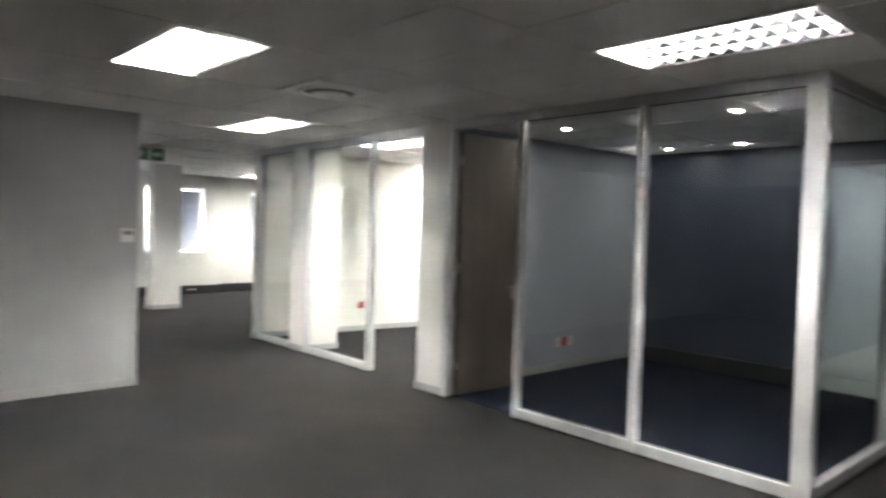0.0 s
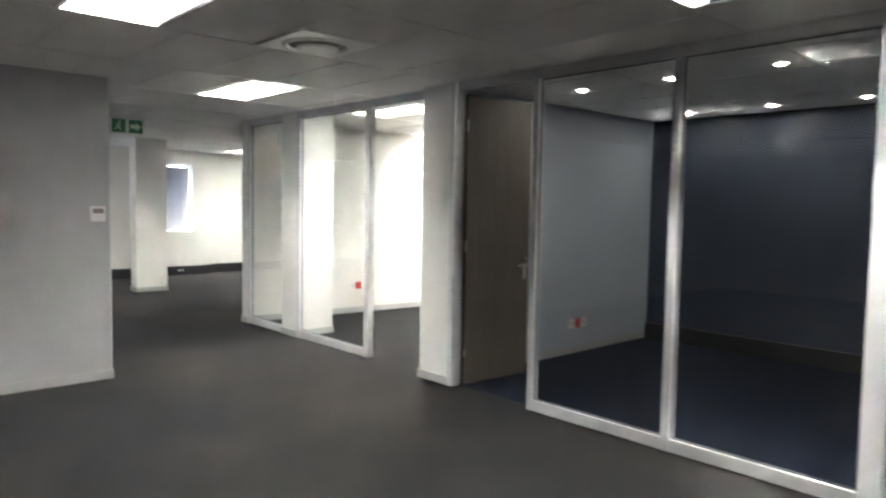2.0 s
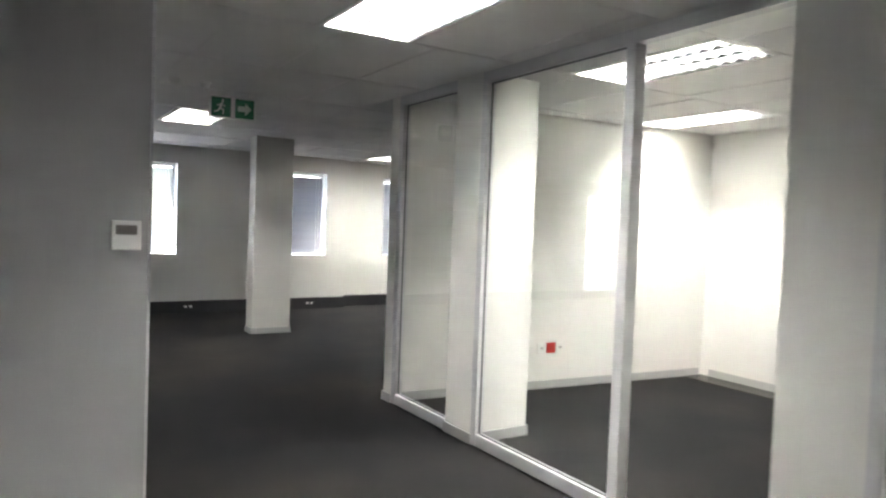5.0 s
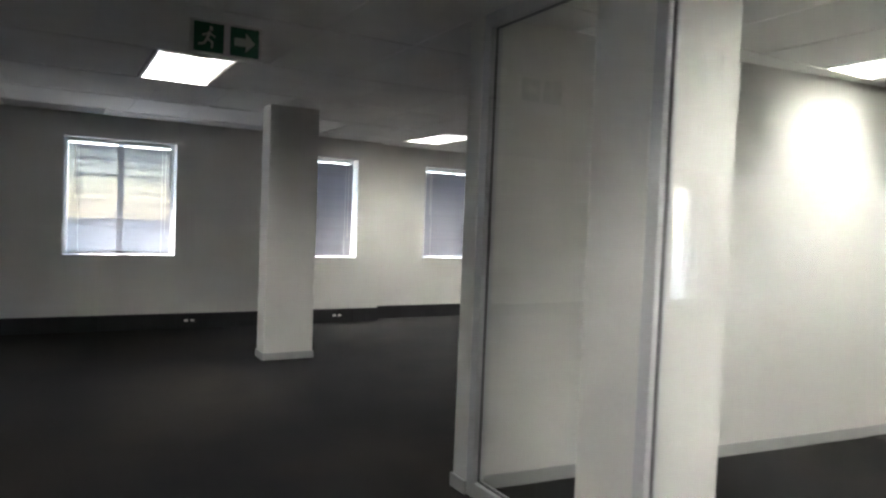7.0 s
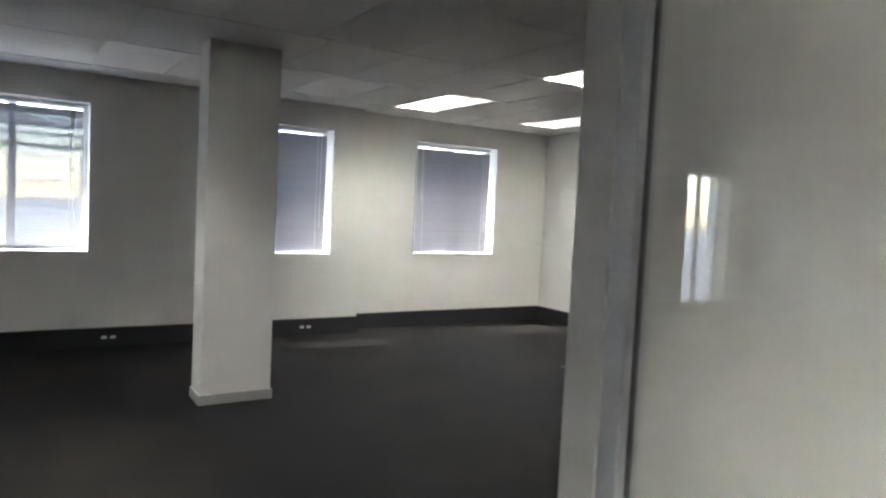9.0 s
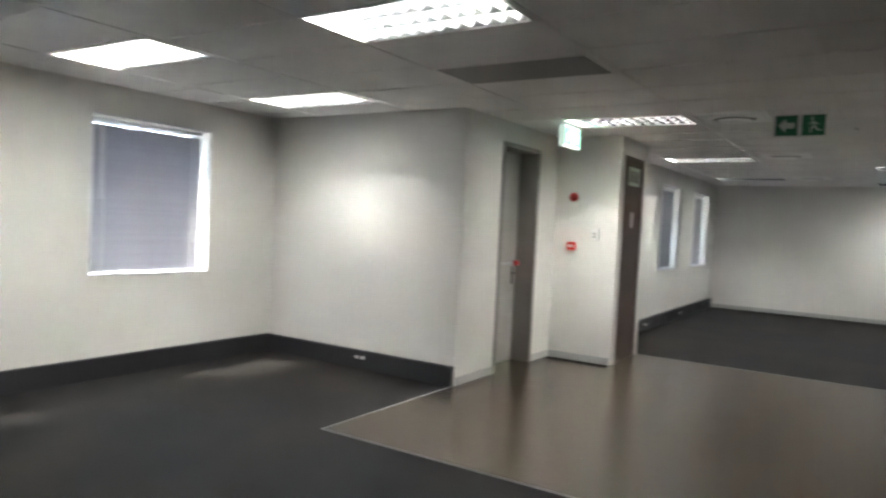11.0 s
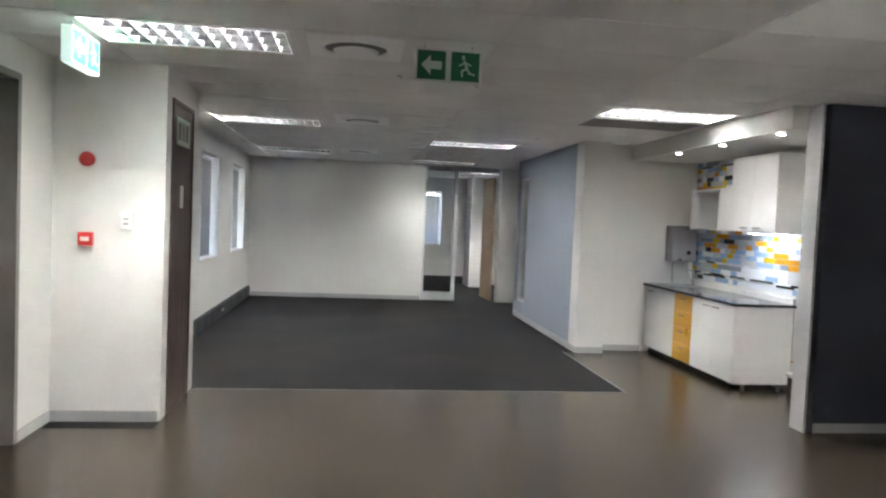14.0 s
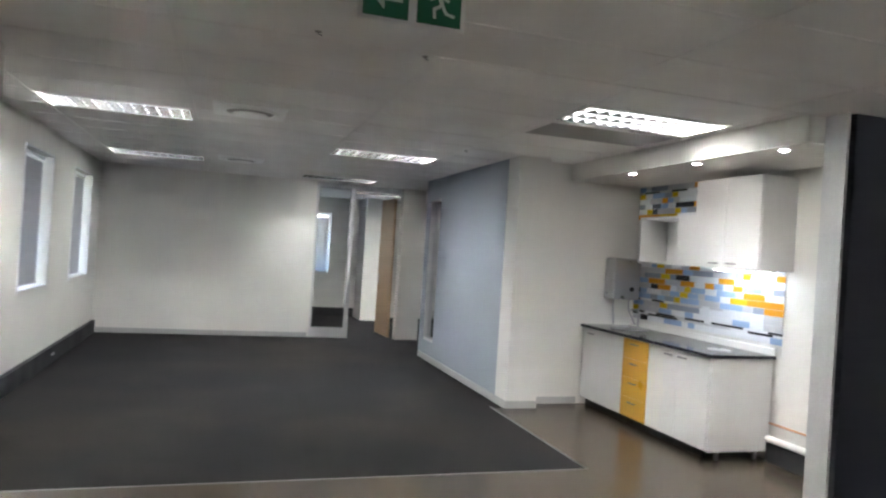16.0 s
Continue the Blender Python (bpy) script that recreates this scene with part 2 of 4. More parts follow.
for k in range(-3, 15):
    for start, end in ((-5.0, 12.1), (12.1, 25.0)):
        xa, xb = column_x(k, start + 1), column_x(k + 1, start + 1)
        taken = [(y, y + TL) for y in sorted(columns.get(k, [])) if start <= y < end]
        y = start
        for s, e in taken + [(end, end)]:
            n = max(1, round((s - y) / 0.605))
            for j in range(n):
                ya, yb = y + (s - y) * j / n, y + (s - y) * (j + 1) / n
                ceiling_box(xa + 0.012, xb - 0.012, ya + 0.012, yb - 0.012, H + random.uniform(0.002, 0.005), H + 0.02, 0)
                ceiling_box(xa + 0.012, xb - 0.012, ya - 0.012, ya + 0.012, H - 0.001, H + 0.02, 1)
            y = e
        ceiling_box(xa - 0.012, xa + 0.012, start, end, H - 0.002, H + 0.02, 1)
me = bpy.data.meshes.new("ceiling")
me.from_pydata(verts, [], faces)
me.materials.append(M_TILE)
me.materials.append(M_TBAR)
me.polygons.foreach_set("material_index", mats)
tagged(new("ceiling", me), "suspended ceiling of off-white mineral tiles in a steel grid", "ceiling", "", "structure")
structure("roof_slab", boxes((-15.7, 5, -5, 25, 2.95, 3.15)), M_GREYWALL, "plain concrete slab above the ceiling", "slab")


# ---- walls ----
WZ0, WZ1 = 0.935, 2.385
W1, W2, W3 = (2.83, 4.105), (5.35, 6.63), (7.87, 9.13)
W4, W5, W6 = (16.11, 17.25), (18.40, 19.60), (-9.60, -8.37)
hole = lambda w: (w[0], w[1], WZ0, WZ1)
wall("wall_west", -15.52, -15.087, -5, 7.01, M_WHITE, "warm white painted plaster window wall", [(-4.45, -3.30, 0.04, 2.36), hole(W1), hole(W2)])
wall("wall_west_recess", -15.66, -15.285, 7.01, 10.03, M_WHITE, "warm white painted plaster window wall", [hole(W3)])
wall("wall_cross", -15.66, -12.72, 10.03, 10.20, M_WHITE, "warm white painted plaster cross wall")
wall("wall_lobby", -13.02, -12.72, 10.20, 12.19, M_WHITE, "white painted plaster wall beside the grey door", [(10.78, 11.68, 0, 2.45)])
wall("wall_alarm", -12.87, -11.93, 12.19, 12.33, M_WHITE, "white painted plaster wall carrying the fire alarm")
wall("wall_exit", -12.08, -11.93, 12.33, 13.09, M_WHITE, "white painted plaster wall around the exit door", [(12.34, 13.01, 0, 2.46)])
wall("wall_exit_return", -12.87, -11.93, 13.09, 13.21, M_WHITE, "white painted plaster return wall")
wall("wall_long_room", -12.90, -12.52, 13.21, 20.325, M_WHITE, "warm white painted plaster window wall", [hole(W4), hole(W5)])
wall("wall_far", -12.90, -9.17, 20.325, 20.44, M_WHITE, "warm white painted plaster end wall")
wall("wall_far_pier", -7.66, -7.26, 20.24, 20.44, M_WHITE, "white painted plaster pier beside the open door")
wall("wall_far_room", -12.90, -5.4, 24.0, 24.3, M_WHITE, "white painted plaster wall of the far room", [(W6[0], W6[1], 0.97, 2.30)])
wall("wall_far_room_west", -12.90, -12.70, 20.44, 24.0, M_WHITE, "white painted plaster wall of the far room")
wall("wall_far_room_pier", -7.73, -7.2, 23.2, 24.0, M_WHITE, "white painted plaster pier in the far room")
wall("wall_far_room_east", -5.5, -5.4, 15.47, 24.0, M_WHITE, "white painted plaster wall of the side room")
wall("wall_blue", -7.70, -7.60, 15.44, 18.6, M_SLATEBLUE, "blue-grey painted partition with a narrow glazed slot", [(17.87, 18.40, 0.28, 2.36)])
wall("wall_pier", -7.70, -7.35, 15.13, 15.44, M_WHITE, "white painted plaster pier by the kitchenette")
wall("wall_niche_side", -7.35, -5.5, 15.34, 15.47, M_WHITE, "white painted plaster side wall of the kitchenette")
wall("wall_niche_back", -6.085, -5.95, 12.08, 15.34, M_WHITE, "white painted plaster back wall of the kitchenette")
wall("wall_niche_return", -6.83, -4.4, 11.99, 12.08, M_WHITE, "thin white painted return wall of the kitchenette")
wall("wall_passage_dark", -6.77, -4.4, 11.92, 11.99, M_NAVY, "charcoal passage wall")
wall("wall_passage_end", -4.5, -4.4, 9.0, 11.92, M_NAVY, "charcoal passage end wall")
wall("wall_office_back", -8.545, -4.4, 8.5, 9.0, M_WHITE, "warm white painted office back wall")
wall("wall_office_party", -5.09, -5.034, 4.86, 8.5, M_WHITE, "warm white painted office party wall")
wall("wall_blue_room", -5.03, -4.98, 4.86, 8.5, M_BLUE, "pale blue-grey painted wall of the dark meeting room")
wall("wall_blue_room_back", -4.98, -1.43, 8.2, 8.5, M_NAVYBLUE, "dark navy painted back wall of the meeting room")
wall("wall_blue_room_side", -1.52, -1.43, 6.38, 8.2, M_GREYWALL, "pale grey partition wall")
wall("wall_corridor_front", -1.43, 5.0, 8.2, 8.34, M_GREYWALL, "pale grey wall around the corridor opening", [(-1.14, -0.22, 0, 2.42)])
wall("wall_corridor_left", -1.35, -1.22, 8.34, 15.0, M_PALE, "pale blue corridor wall with brown doors", [(9.2, 10.05, 0, 2.36), (11.9, 12.75, 0, 2.36)])
wall("wall_corridor_right", 0.25, 0.4, 8.34, 15.0, M_PALE, "pale blue corridor wall")
wall("wall_corridor_end", -1.35, 0.4, 15.0, 15.15, M_BLUE, "pale blue corridor end wall")
wall("wall_thermostat", -7.06, -6.94, -5, 2.5, M_GREYWALL, "pale grey partition with a thermostat")
# Added walls that close off the unseen south and east sides.
wall("wall_south", -15.52, 5.0, -5.0, -4.85, M_GREYWALL, "pale grey wall behind the walk", [])
wall("wall_east", 4.85, 5.0, -4.85, 8.2, M_GREYWALL, "pale grey side wall")
# slanting side wall of the glazed office
bm = bmesh.new()
add_box(bm, 0, 0.09, 0, 4.13, 0, 2.95)
w = structure("wall_office_side", bm, M_NAVY, "office side wall, charcoal outside", "wall")
w.matrix_basis = pose(-8.975, 4.86, 0, 0, 0, -5.6)
bm = bmesh.new()
add_box(bm, 0.09, 0.11, 0, 3.7, 0, 2.95)
w = structure("wall_office_side_lining", bm, M_WHITE, "warm white painted inner face of the office side wall", "wall")
w.matrix_basis = pose(-8.975, 4.86, 0, 0, 0, -5.6)
# small rooms behind closed doors
wall("wall_door_backing", -13.3, -13.2, 10.2, 12.33, M_GREYWALL, "plain wall behind the grey door")


# ---- columns, pillars, vinyl ----
def column(name, x0, x1, y0, y1, label, skirt=True):
    t = thing(name, pose((x0 + x1) / 2, (y0 + y1) / 2, 0), label, "column", "", "structure")
    hx, hy = (x1 - x0) / 2, (y1 - y0) / 2
    part("shaft", add_box(bmesh.new(), -hx, hx, -hy, hy, 0, H + 0.015, bevel=0.006), M_WHITE, t)
    if skirt:
        e = 0.012
        part("skirting", boxes((-hx - e, hx + e, -hy - e, -hy, 0, 0.075), (-hx - e, hx + e, hy, hy + e, 0, 0.075),
                               (-hx - e, -hx, -hy, hy, 0, 0.075), (hx, hx + e, -hy, hy, 0, 0.075)), M_SKIRT, t, "grey skirting strip")
    return t


column("column_open_plan", -13.0, -12.725, 4.66, 5.19, "white painted square column standing on dark carpet")
column("column_office", -7.945, -7.605, 4.77, 5.29, "white painted column between the office glass panels")
column("pillar_doorway", -5.25, -4.865, 4.69, 4.86, "white pillar between the two office doorways")
column("pier_office", -8.985, -8.85, 4.765, 4.93, "white end pier of the glazed office partition")

vinyl = thing("vinyl_floor", pose(0, 0, 0), "brown wood-look vinyl floor, slightly glossy", "floor", "", "structure")

# ---- skirtings ----
def skirting(name, rows, label, mat=M_SKIRT):
    bm = bmesh.new()
    for r in rows:
        add_box(bm, *r)
    return structure(name, bm, mat, label, "skirting")


TH, TD = 0.19, 0.05
skirting("baseboard_power_west", [(-15.087, -15.087 + TD, -4.8, 7.01, 0, TH), (-15.285, -15.285 + TD, 7.01 + 0.001, 10.03 - TD, 0, TH), (-15.285, -12.73, 10.03 - TD, 10.03, 0, TH)],
         "black power trunking skirting along the window wall", M_TRUNK)
skirting("baseboard_power_long", [(-12.52, -12.52 + TD, 13.212, 20.30, 0, TH)], "black power trunking skirting below the windows", M_TRUNK)
skirting("baseboard_power_far", [(-12.72, -7.75, 23.95, 24.0, 0, TH)], "black power trunking skirting in the far room", M_TRUNK)
skirting("baseboard_power_meeting", [(-4.97, -1.54, 8.15, 8.2, 0, TH)], "black power trunking skirting in the meeting room", M_TRUNK)
skirting("baseboard_power_niche", [(-6.135, -6.085, 12.08, 13.18, 0, 0.17)], "black power trunking skirting in the kitchenette", M_TRUNK)
s = 0.012
skirting("baseboard", [(-12.72, -12.72 + s, 10.045, 10.77, 0, 0.08), (-12.72, -12.72 + s, 11.69, 12.19 - s, 0, 0.08), (-12.72, -11.95, 12.19 - s, 12.19, 0, 0.08),
                       (-12.46, -9.2, 20.325 - s, 20.325, 0, 0.08), (-7.70 - s, -7.70, 15.45, 18.55, 0, 0.08), (-7.70 - s, -7.70, 15.13, 15.44, 0, 0.08),
                       (-7.70, -7.35, 15.13 - s, 15.13, 0, 0.08), (-7.35, -6.77, 15.34 - s, 15.34, 0, 0.08), (-6.76, -4.5, 11.92 - s, 11.92, 0, 0.08),
                       (-6.94, -6.94 + s, -4.8, 2.5, 0, 0.08), (-7.07, -6.93, 2.5, 2.5 + s, 0, 0.08), (-8.4, -5.09, 8.5 - s, 8.5, 0, 0.08),
                       (-4.98, -4.98 + s, 4.9, 8.15, 0, 0.08), (-5.09 - s, -5.09, 4.9, 8.48, 0, 0.08), (-1.43, -1.43 + s, 6.4, 8.2, 0, 0.08), (-1.22, -1.22 + s, 8.35, 9.19, 0, 0.12),
                       (-1.22, -1.22 + s, 10.06, 11.89, 0, 0.12), (-1.22, -1.22 + s, 12.76, 15.0, 0, 0.12), (-1.22, 0.25, 15 - s, 15.0, 0, 0.12)],
         "grey painted skirting strip")
b = skirting("baseboard_office_side", [(0.11, 0.122, 0, 3.62, 0, 0.08)], "grey painted skirting strip")
b.matrix_basis = pose(-8.975, 4.86, 0, 0, 0, -5.6)
structure("floor_meeting_room", boxes((-4.98, -1.53, 4.76, 8.2, 0, 0.004)), M_CARPETBLUE, "dark meeting room carpet, tinted navy for the cool light", "floor")
structure("floor_corridor", boxes((-1.22, 0.25, 8.27, 15.0, 0, 0.004)), M_CREAM, "cream tiled corridor floor, shiny", "floor")
structure("trim_corner", boxes((-6.945, -6.93, 2.488, 2.5, 0.08, H)), M_ALU, "slim metal corner bead", "trim")
structure("trim_jamb", boxes((-6.85, -6.83, 11.91, 12.085, 0, H)), M_ALU, "grey metal wall end cap", "trim")
structure("bulkhead", boxes((-6.99, -6.085, 12.085, 15.34, 2.48, H + 0.01)), M_WHITE, "white boxed bulkhead above the kitchenette", "bulkhead")


# ---- glazed partitions ----
def glazing(name, m, spans, posts, length, label, low=0.085, head=(2.585, H)):
    """A run along local x: spans of glass (x0, x1), posts (x0, x1)."""
    t = thing(name, m, label, "glass partition", "", "structure")
    for i, (a, b) in enumerate(spans):
        g = part("glass_pane", boxes((a, b, -0.005, 0.005, low, head[0])), M_GLASS, t, "clear glass pane")
        g.visible_shadow = False
        part("bottom_rail", add_box(bmesh.new(), a, b, -0.035, 0.035, 0, low, bevel=0.004), M_ALU, t)
        part("gasket", boxes((a, a + 0.008, -0.009, 0.009, low, head[0]), (b - 0.008, b, -0.009, 0.009, low, head[0]),
                             (a + 0.008, b - 0.008, -0.009, 0.009, low, low + 0.008), (a + 0.008, b - 0.008, -0.009, 0.009, head[0] - 0.008, head[0])), M_ALUDARK, t, "thin dark rubber gasket")
    for a, b in posts:
        part("post", add_box(bmesh.new(), a, b, -0.04, 0.04, 0, head[0], bevel=0.004), M_ALU, t)
    part("head_rail", add_box(bmesh.new(), 0, length, -0.036, 0.036, head[0], head[1], bevel=0.003), M_ALU, t)
    return t


glazing("partition_office", pose(-8.85, 4.81, 0), [(0.07, 0.905), (1.31, 2.60)], [(0.0, 0.07), (1.245, 1.31), (2.60, 2.67)], 3.60,
        "silver framed glass office partition beside an open doorway")
glazing("partition_meeting", pose(-3.935, 4.715, 0), [(0.05, 1.165), (1.225, 2.335)], [(0.0, 0.05), (1.165, 1.225), (2.335, 2.455)], 2.455,
        "silver framed glass front of the dark meeting room")
glazing("partition_meeting_side", pose(-1.52, 4.755, 0, 0, 0, 90), [(0.0, 1.56)], [(1.56, 1.62)], 1.62, "silver framed glass side of the dark meeting room")
glazing("partition_far", pose(-9.17, 20.375, 0), [(0.04, 0.60)], [(0, 0.04), (0.60, 0.67)], 1.50, "silver framed glass panel beside the far doorway", low=0.17)
slot = thing("window_slot", pose(-7.63, 18.135, 0), "narrow glazed slot in the blue partition", "window", "", "structure")
part("window_frame", boxes((-0.055, 0.055, -0.27, -0.235, 0.28, 2.36), (-0.055, 0.055, 0.235, 0.27, 0.28, 2.36), (-0.055, 0.055, -0.235, 0.235, 0.28, 0.315), (-0.055, 0.055, -0.235, 0.235, 2.325, 2.36)), M_ALU, slot)
g = part("pane", boxes((-0.004, 0.004, -0.235, 0.235, 0.315, 2.325)), M_GLASS, slot)
g.visible_shadow = False
structure("trim_meeting_head", boxes((-4.78, -3.91, 4.68, 4.75, 2.585, H)), M_ALU, "silver head rail over the open door", "trim")
structure("trim_door_post", boxes((-4.865, -4.805, 4.675, 4.80, 0, H)), M_ALU, "silver door post", "trim")


# ---- windows with blinds; local x along the wall, local y into the wall ----
slat_mesh = {}


def window(name, m, width, z0, z1, label, tilt, blind=True):
    t = thing(name, m, label, "window", "", "structure")
    d = 0.20
    f = 0.05
    part("window_frame", boxes((0, f, d, d + 0.05, z0, z1), (width - f, width, d, d + 0.05, z0, z1), (f, width - f, d, d + 0.05, z0, z0 + f), (f, width - f, d, d + 0.05, z1 - f, z1),
                               (width / 2 - 0.035, width / 2 + 0.035, d, d + 0.05, z0 + f, z1 - f)), M_WINFRAME, t)
    for a, b in ((f, width / 2 - 0.035), (width / 2 + 0.035, width - f)):
        g = part("pane", boxes((a, b, d + 0.02, d + 0.026, z0 + f, z1 - f)), M_GLASS, t)
        g.visible_shadow = False
    part("window_trim", boxes((-0.012, width + 0.012, -0.012, 0.0, z1, z1 + 0.022), (-0.012, 0, -0.012, 0, z0 - 0.02, z1), (width, width + 0.012, -0.012, 0, z0 - 0.02, z1)), M_WINFRAME, t, "thin white edge trim")
    part("window_sill", add_box(bmesh.new(), 0, width, -0.014, d, z0 - 0.001, z0 + 0.012, bevel=0.002), M_WINFRAME, t)
    if not blind:
        return t
    v = thing("venetian_blind", m @ pose(0, 0, 0), "grey aluminium venetian blind, lowered and nearly closed in its window recess" if tilt > 65 else "aluminium venetian blind, lowered with half open slats glowing in daylight", "blind", "venetian blinds")
    by, gap = 0.09, 0.05
    part("head_rail", add_box(bmesh.new(), gap, width - gap, by - 0.02, by + 0.02, z1 - 0.045, z1 - 0.008, bevel=0.003), M_WINFRAME, v, "white steel head rail")
    part("bottom_rail", add_box(bmesh.new(), gap, width - gap, by - 0.012, by + 0.012, z0 + 0.03, z0 + 0.042, bevel=0.003), M_SLAT, v)
    key = (round(width, 3), tilt)
    if key not in slat_mesh:
        w = width - 2 * gap
        c, q = math.cos(radians(tilt)) * 0.0125, math.sin(radians(tilt)) * 0.0125
        prof = [(-c, -q), (-c * 0.35 + q * 0.1, -q * 0.35 - c * 0.1), (c * 0.35 + q * 0.1, q * 0.35 - c * 0.1), (c, q)]
        vs = [(x, y, z) for x in (0, w) for y, z in prof] + [(x, y + q * 0.06, z - 0.0006 - c * 0.06) for x in (0, w) for y, z in prof]
        fs = []
        for o in (0, 8):
            fs += [[o + i, o + i + 1, o + i + 5, o + i + 4] for i in range(3)]
        fs += [[0, 4, 12, 8], [3, 11, 15, 7]]
        me = bpy.data.meshes.new("slat")
        me.from_pydata(vs, [], fs)
        me.materials.append(M_SLAT)
        slat_mesh[key] = me
    n = int((z1 - z0 - 0.11) / 0.0215)
    for i in range(n):
        ob = new("slat", slat_mesh[key])
        ob.parent = v
        ob.matrix_basis = pose(gap, by, z0 + 0.055 + 0.0215 * i, random.uniform(-2.5, 2.5))
    for x in (0.16, width - 0.16):
        part("ladder_tape", boxes((x - 0.002, x + 0.002, by - 0.015, by - 0.0135, z0 + 0.04, z1 - 0.04)), M_WINFRAME, v, "thin ladder cord")
    part("wand", add_tube(bmesh.new(), (0.12, by - 0.03, z1 - 0.05), (0.125, by - 0.028, z1 - 0.75), 0.0045, 8), M_PLASTIC, v, "clear tilt wand")
    part("pull_cord", add_tube(bmesh.new(), (width - 0.12, by - 0.03, z1 - 0.05), (width - 0.12, by - 0.026, z1 - 1.15), 0.0025, 6), M_PLASTIC, v, "white pull cord")
    return t


west = lambda x, w: pose(x, w[0], 0, 0, 0, 90)
window("window_1", west(-15.087, W1), W1[1] - W1[0], WZ0, WZ1, "recessed window with lit half open blind", -49)
window("window_2", west(-15.087, W2), W2[1] - W2[0], WZ0, WZ1, "recessed window behind a closed grey blind", 72)
window("window_3", west(-15.285, W3), W3[1] - W3[0], WZ0, WZ1, "recessed window behind a closed grey blind", 72)
window("window_4", west(-12.52, W4), W4[1] - W4[0], WZ0, WZ1, "recessed window with bright reveal and grey blind", 72)
window("window_5", west(-12.52, W5), W5[1] - W5[0], WZ0, WZ1, "recessed window with bright reveal and grey blind", 72)
window("window_6", pose(W6[0], 24.0, 0), W6[1] - W6[0], 0.97, 2.30, "far room window with half open blind", -53)
window("window_7", west(-15.087, (-4.45, -3.30)), 1.15, 0.04, 2.36, "tall uncovered glazed door to the outside", 38, blind=False)


# ---- troffers ----
def make_troffer():
    t = thing("ceiling_light", pose(0, 0, 0), "recessed fluorescent troffer with a bright louvre, lit", "ceiling light", "louvred troffers")
    L, W = PX - 0.026, TL - 0.004
    part("housing", boxes((0, L, 0, W, 0.115, 0.12), (0, 0.006, 0, W, 0, 0.115), (L - 0.006, L, 0, W, 0, 0.115), (0.006, L - 0.006, 0, 0.006, 0, 0.115), (0.006, L - 0.006, W - 0.006, W, 0, 0.115)), M_PLASTIC, t, "white steel housing")
    part("frame", boxes((0, L, 0, 0.022, -0.003, 0.0), (0, L, W - 0.022, W, -0.003, 0.0), (0, 0.022, 0.022, W - 0.022, -0.003, 0), (L - 0.022, L, 0.022, W - 0.022, -0.003, 0)), M_TBAR, t)
    for i in range(3):
        y = W * (i + 0.5) / 3
        bm = bmesh.new()
        add_tube(bm, (0.03, y, 0.096), (L - 0.03, y, 0.096), 0.013, 12)
        part("fluorescent_tube", bm, M_TUBE, t, "glowing white tube")
    curve = ((0.003, 0.003), (0.014, 0.030), (0.027, 0.055), (0.042, 0.075))
    for i in range(4):
        y = 0.03 + (W - 0.06) * i / 3
        a, b = 0.023, L - 0.023
        near = lambda v: min(max(v, 0.008), W - 0.008)
        outline = [(near(y + h), z) for h, z in curve] + [(near(y - h), z) for h, z in reversed(curve)]
        bm = bmesh.new()
        ends = [[bm.verts.new((x, u, v)) for u, v in outline] for x in (a, b)]
        for p in range(8):
            q = (p + 1) % 8
            bm.faces.new((ends[0][p], ends[0][q], ends[1][q], ends[1][p]))
        bm.faces.new(ends[0])
        bm.faces.new(ends[1][::-1])
        part("reflector", bm, M_MIRROR, t, "mirror bright parabolic reflector")
    for i in range(1, 12):
        x = L * i / 12
        bm = bmesh.new()
        c, d = 0.032, W - 0.032
        vs = [bm.verts.new(p) for p in ((x - 0.001, c, 0.004), (x + 0.001, c, 0.004), (x + 0.011, c, 0.055), (x - 0.011, c, 0.055),
                                        (x - 0.001, d, 0.004), (x + 0.001, d, 0.004), (x + 0.011, d, 0.055), (x - 0.011, d, 0.055))]
        for f in ((3, 2, 1, 0), (4, 5, 6, 7), (1, 5, 4, 0), (2, 6, 5, 1), (3, 7, 6, 2), (0, 4, 7, 3)):
            bm.faces.new([vs[j] for j in f])
        part("louvre_blade", bm, M_BLADE, t)
    return t


first = make_troffer()
for i, (k, y) in enumerate(TROFFERS):
    m = pose(column_x(k, y) + 0.013, y + 0.002, H - 0.001)
    if i == 0:
        first.matrix_basis = m
    else:
        c = copy_thing(first, m)
        if (k, y) in ((0, 18.20), (2, 19.25), (-2, 8.96), (3, 9.01)):
            for o in c.children:
                if o.name.startswith("fluorescent_tube"):
                    o.material_slots[0].link = "OBJECT"
                    o.material_slots[0].material = M_TUBEDIM


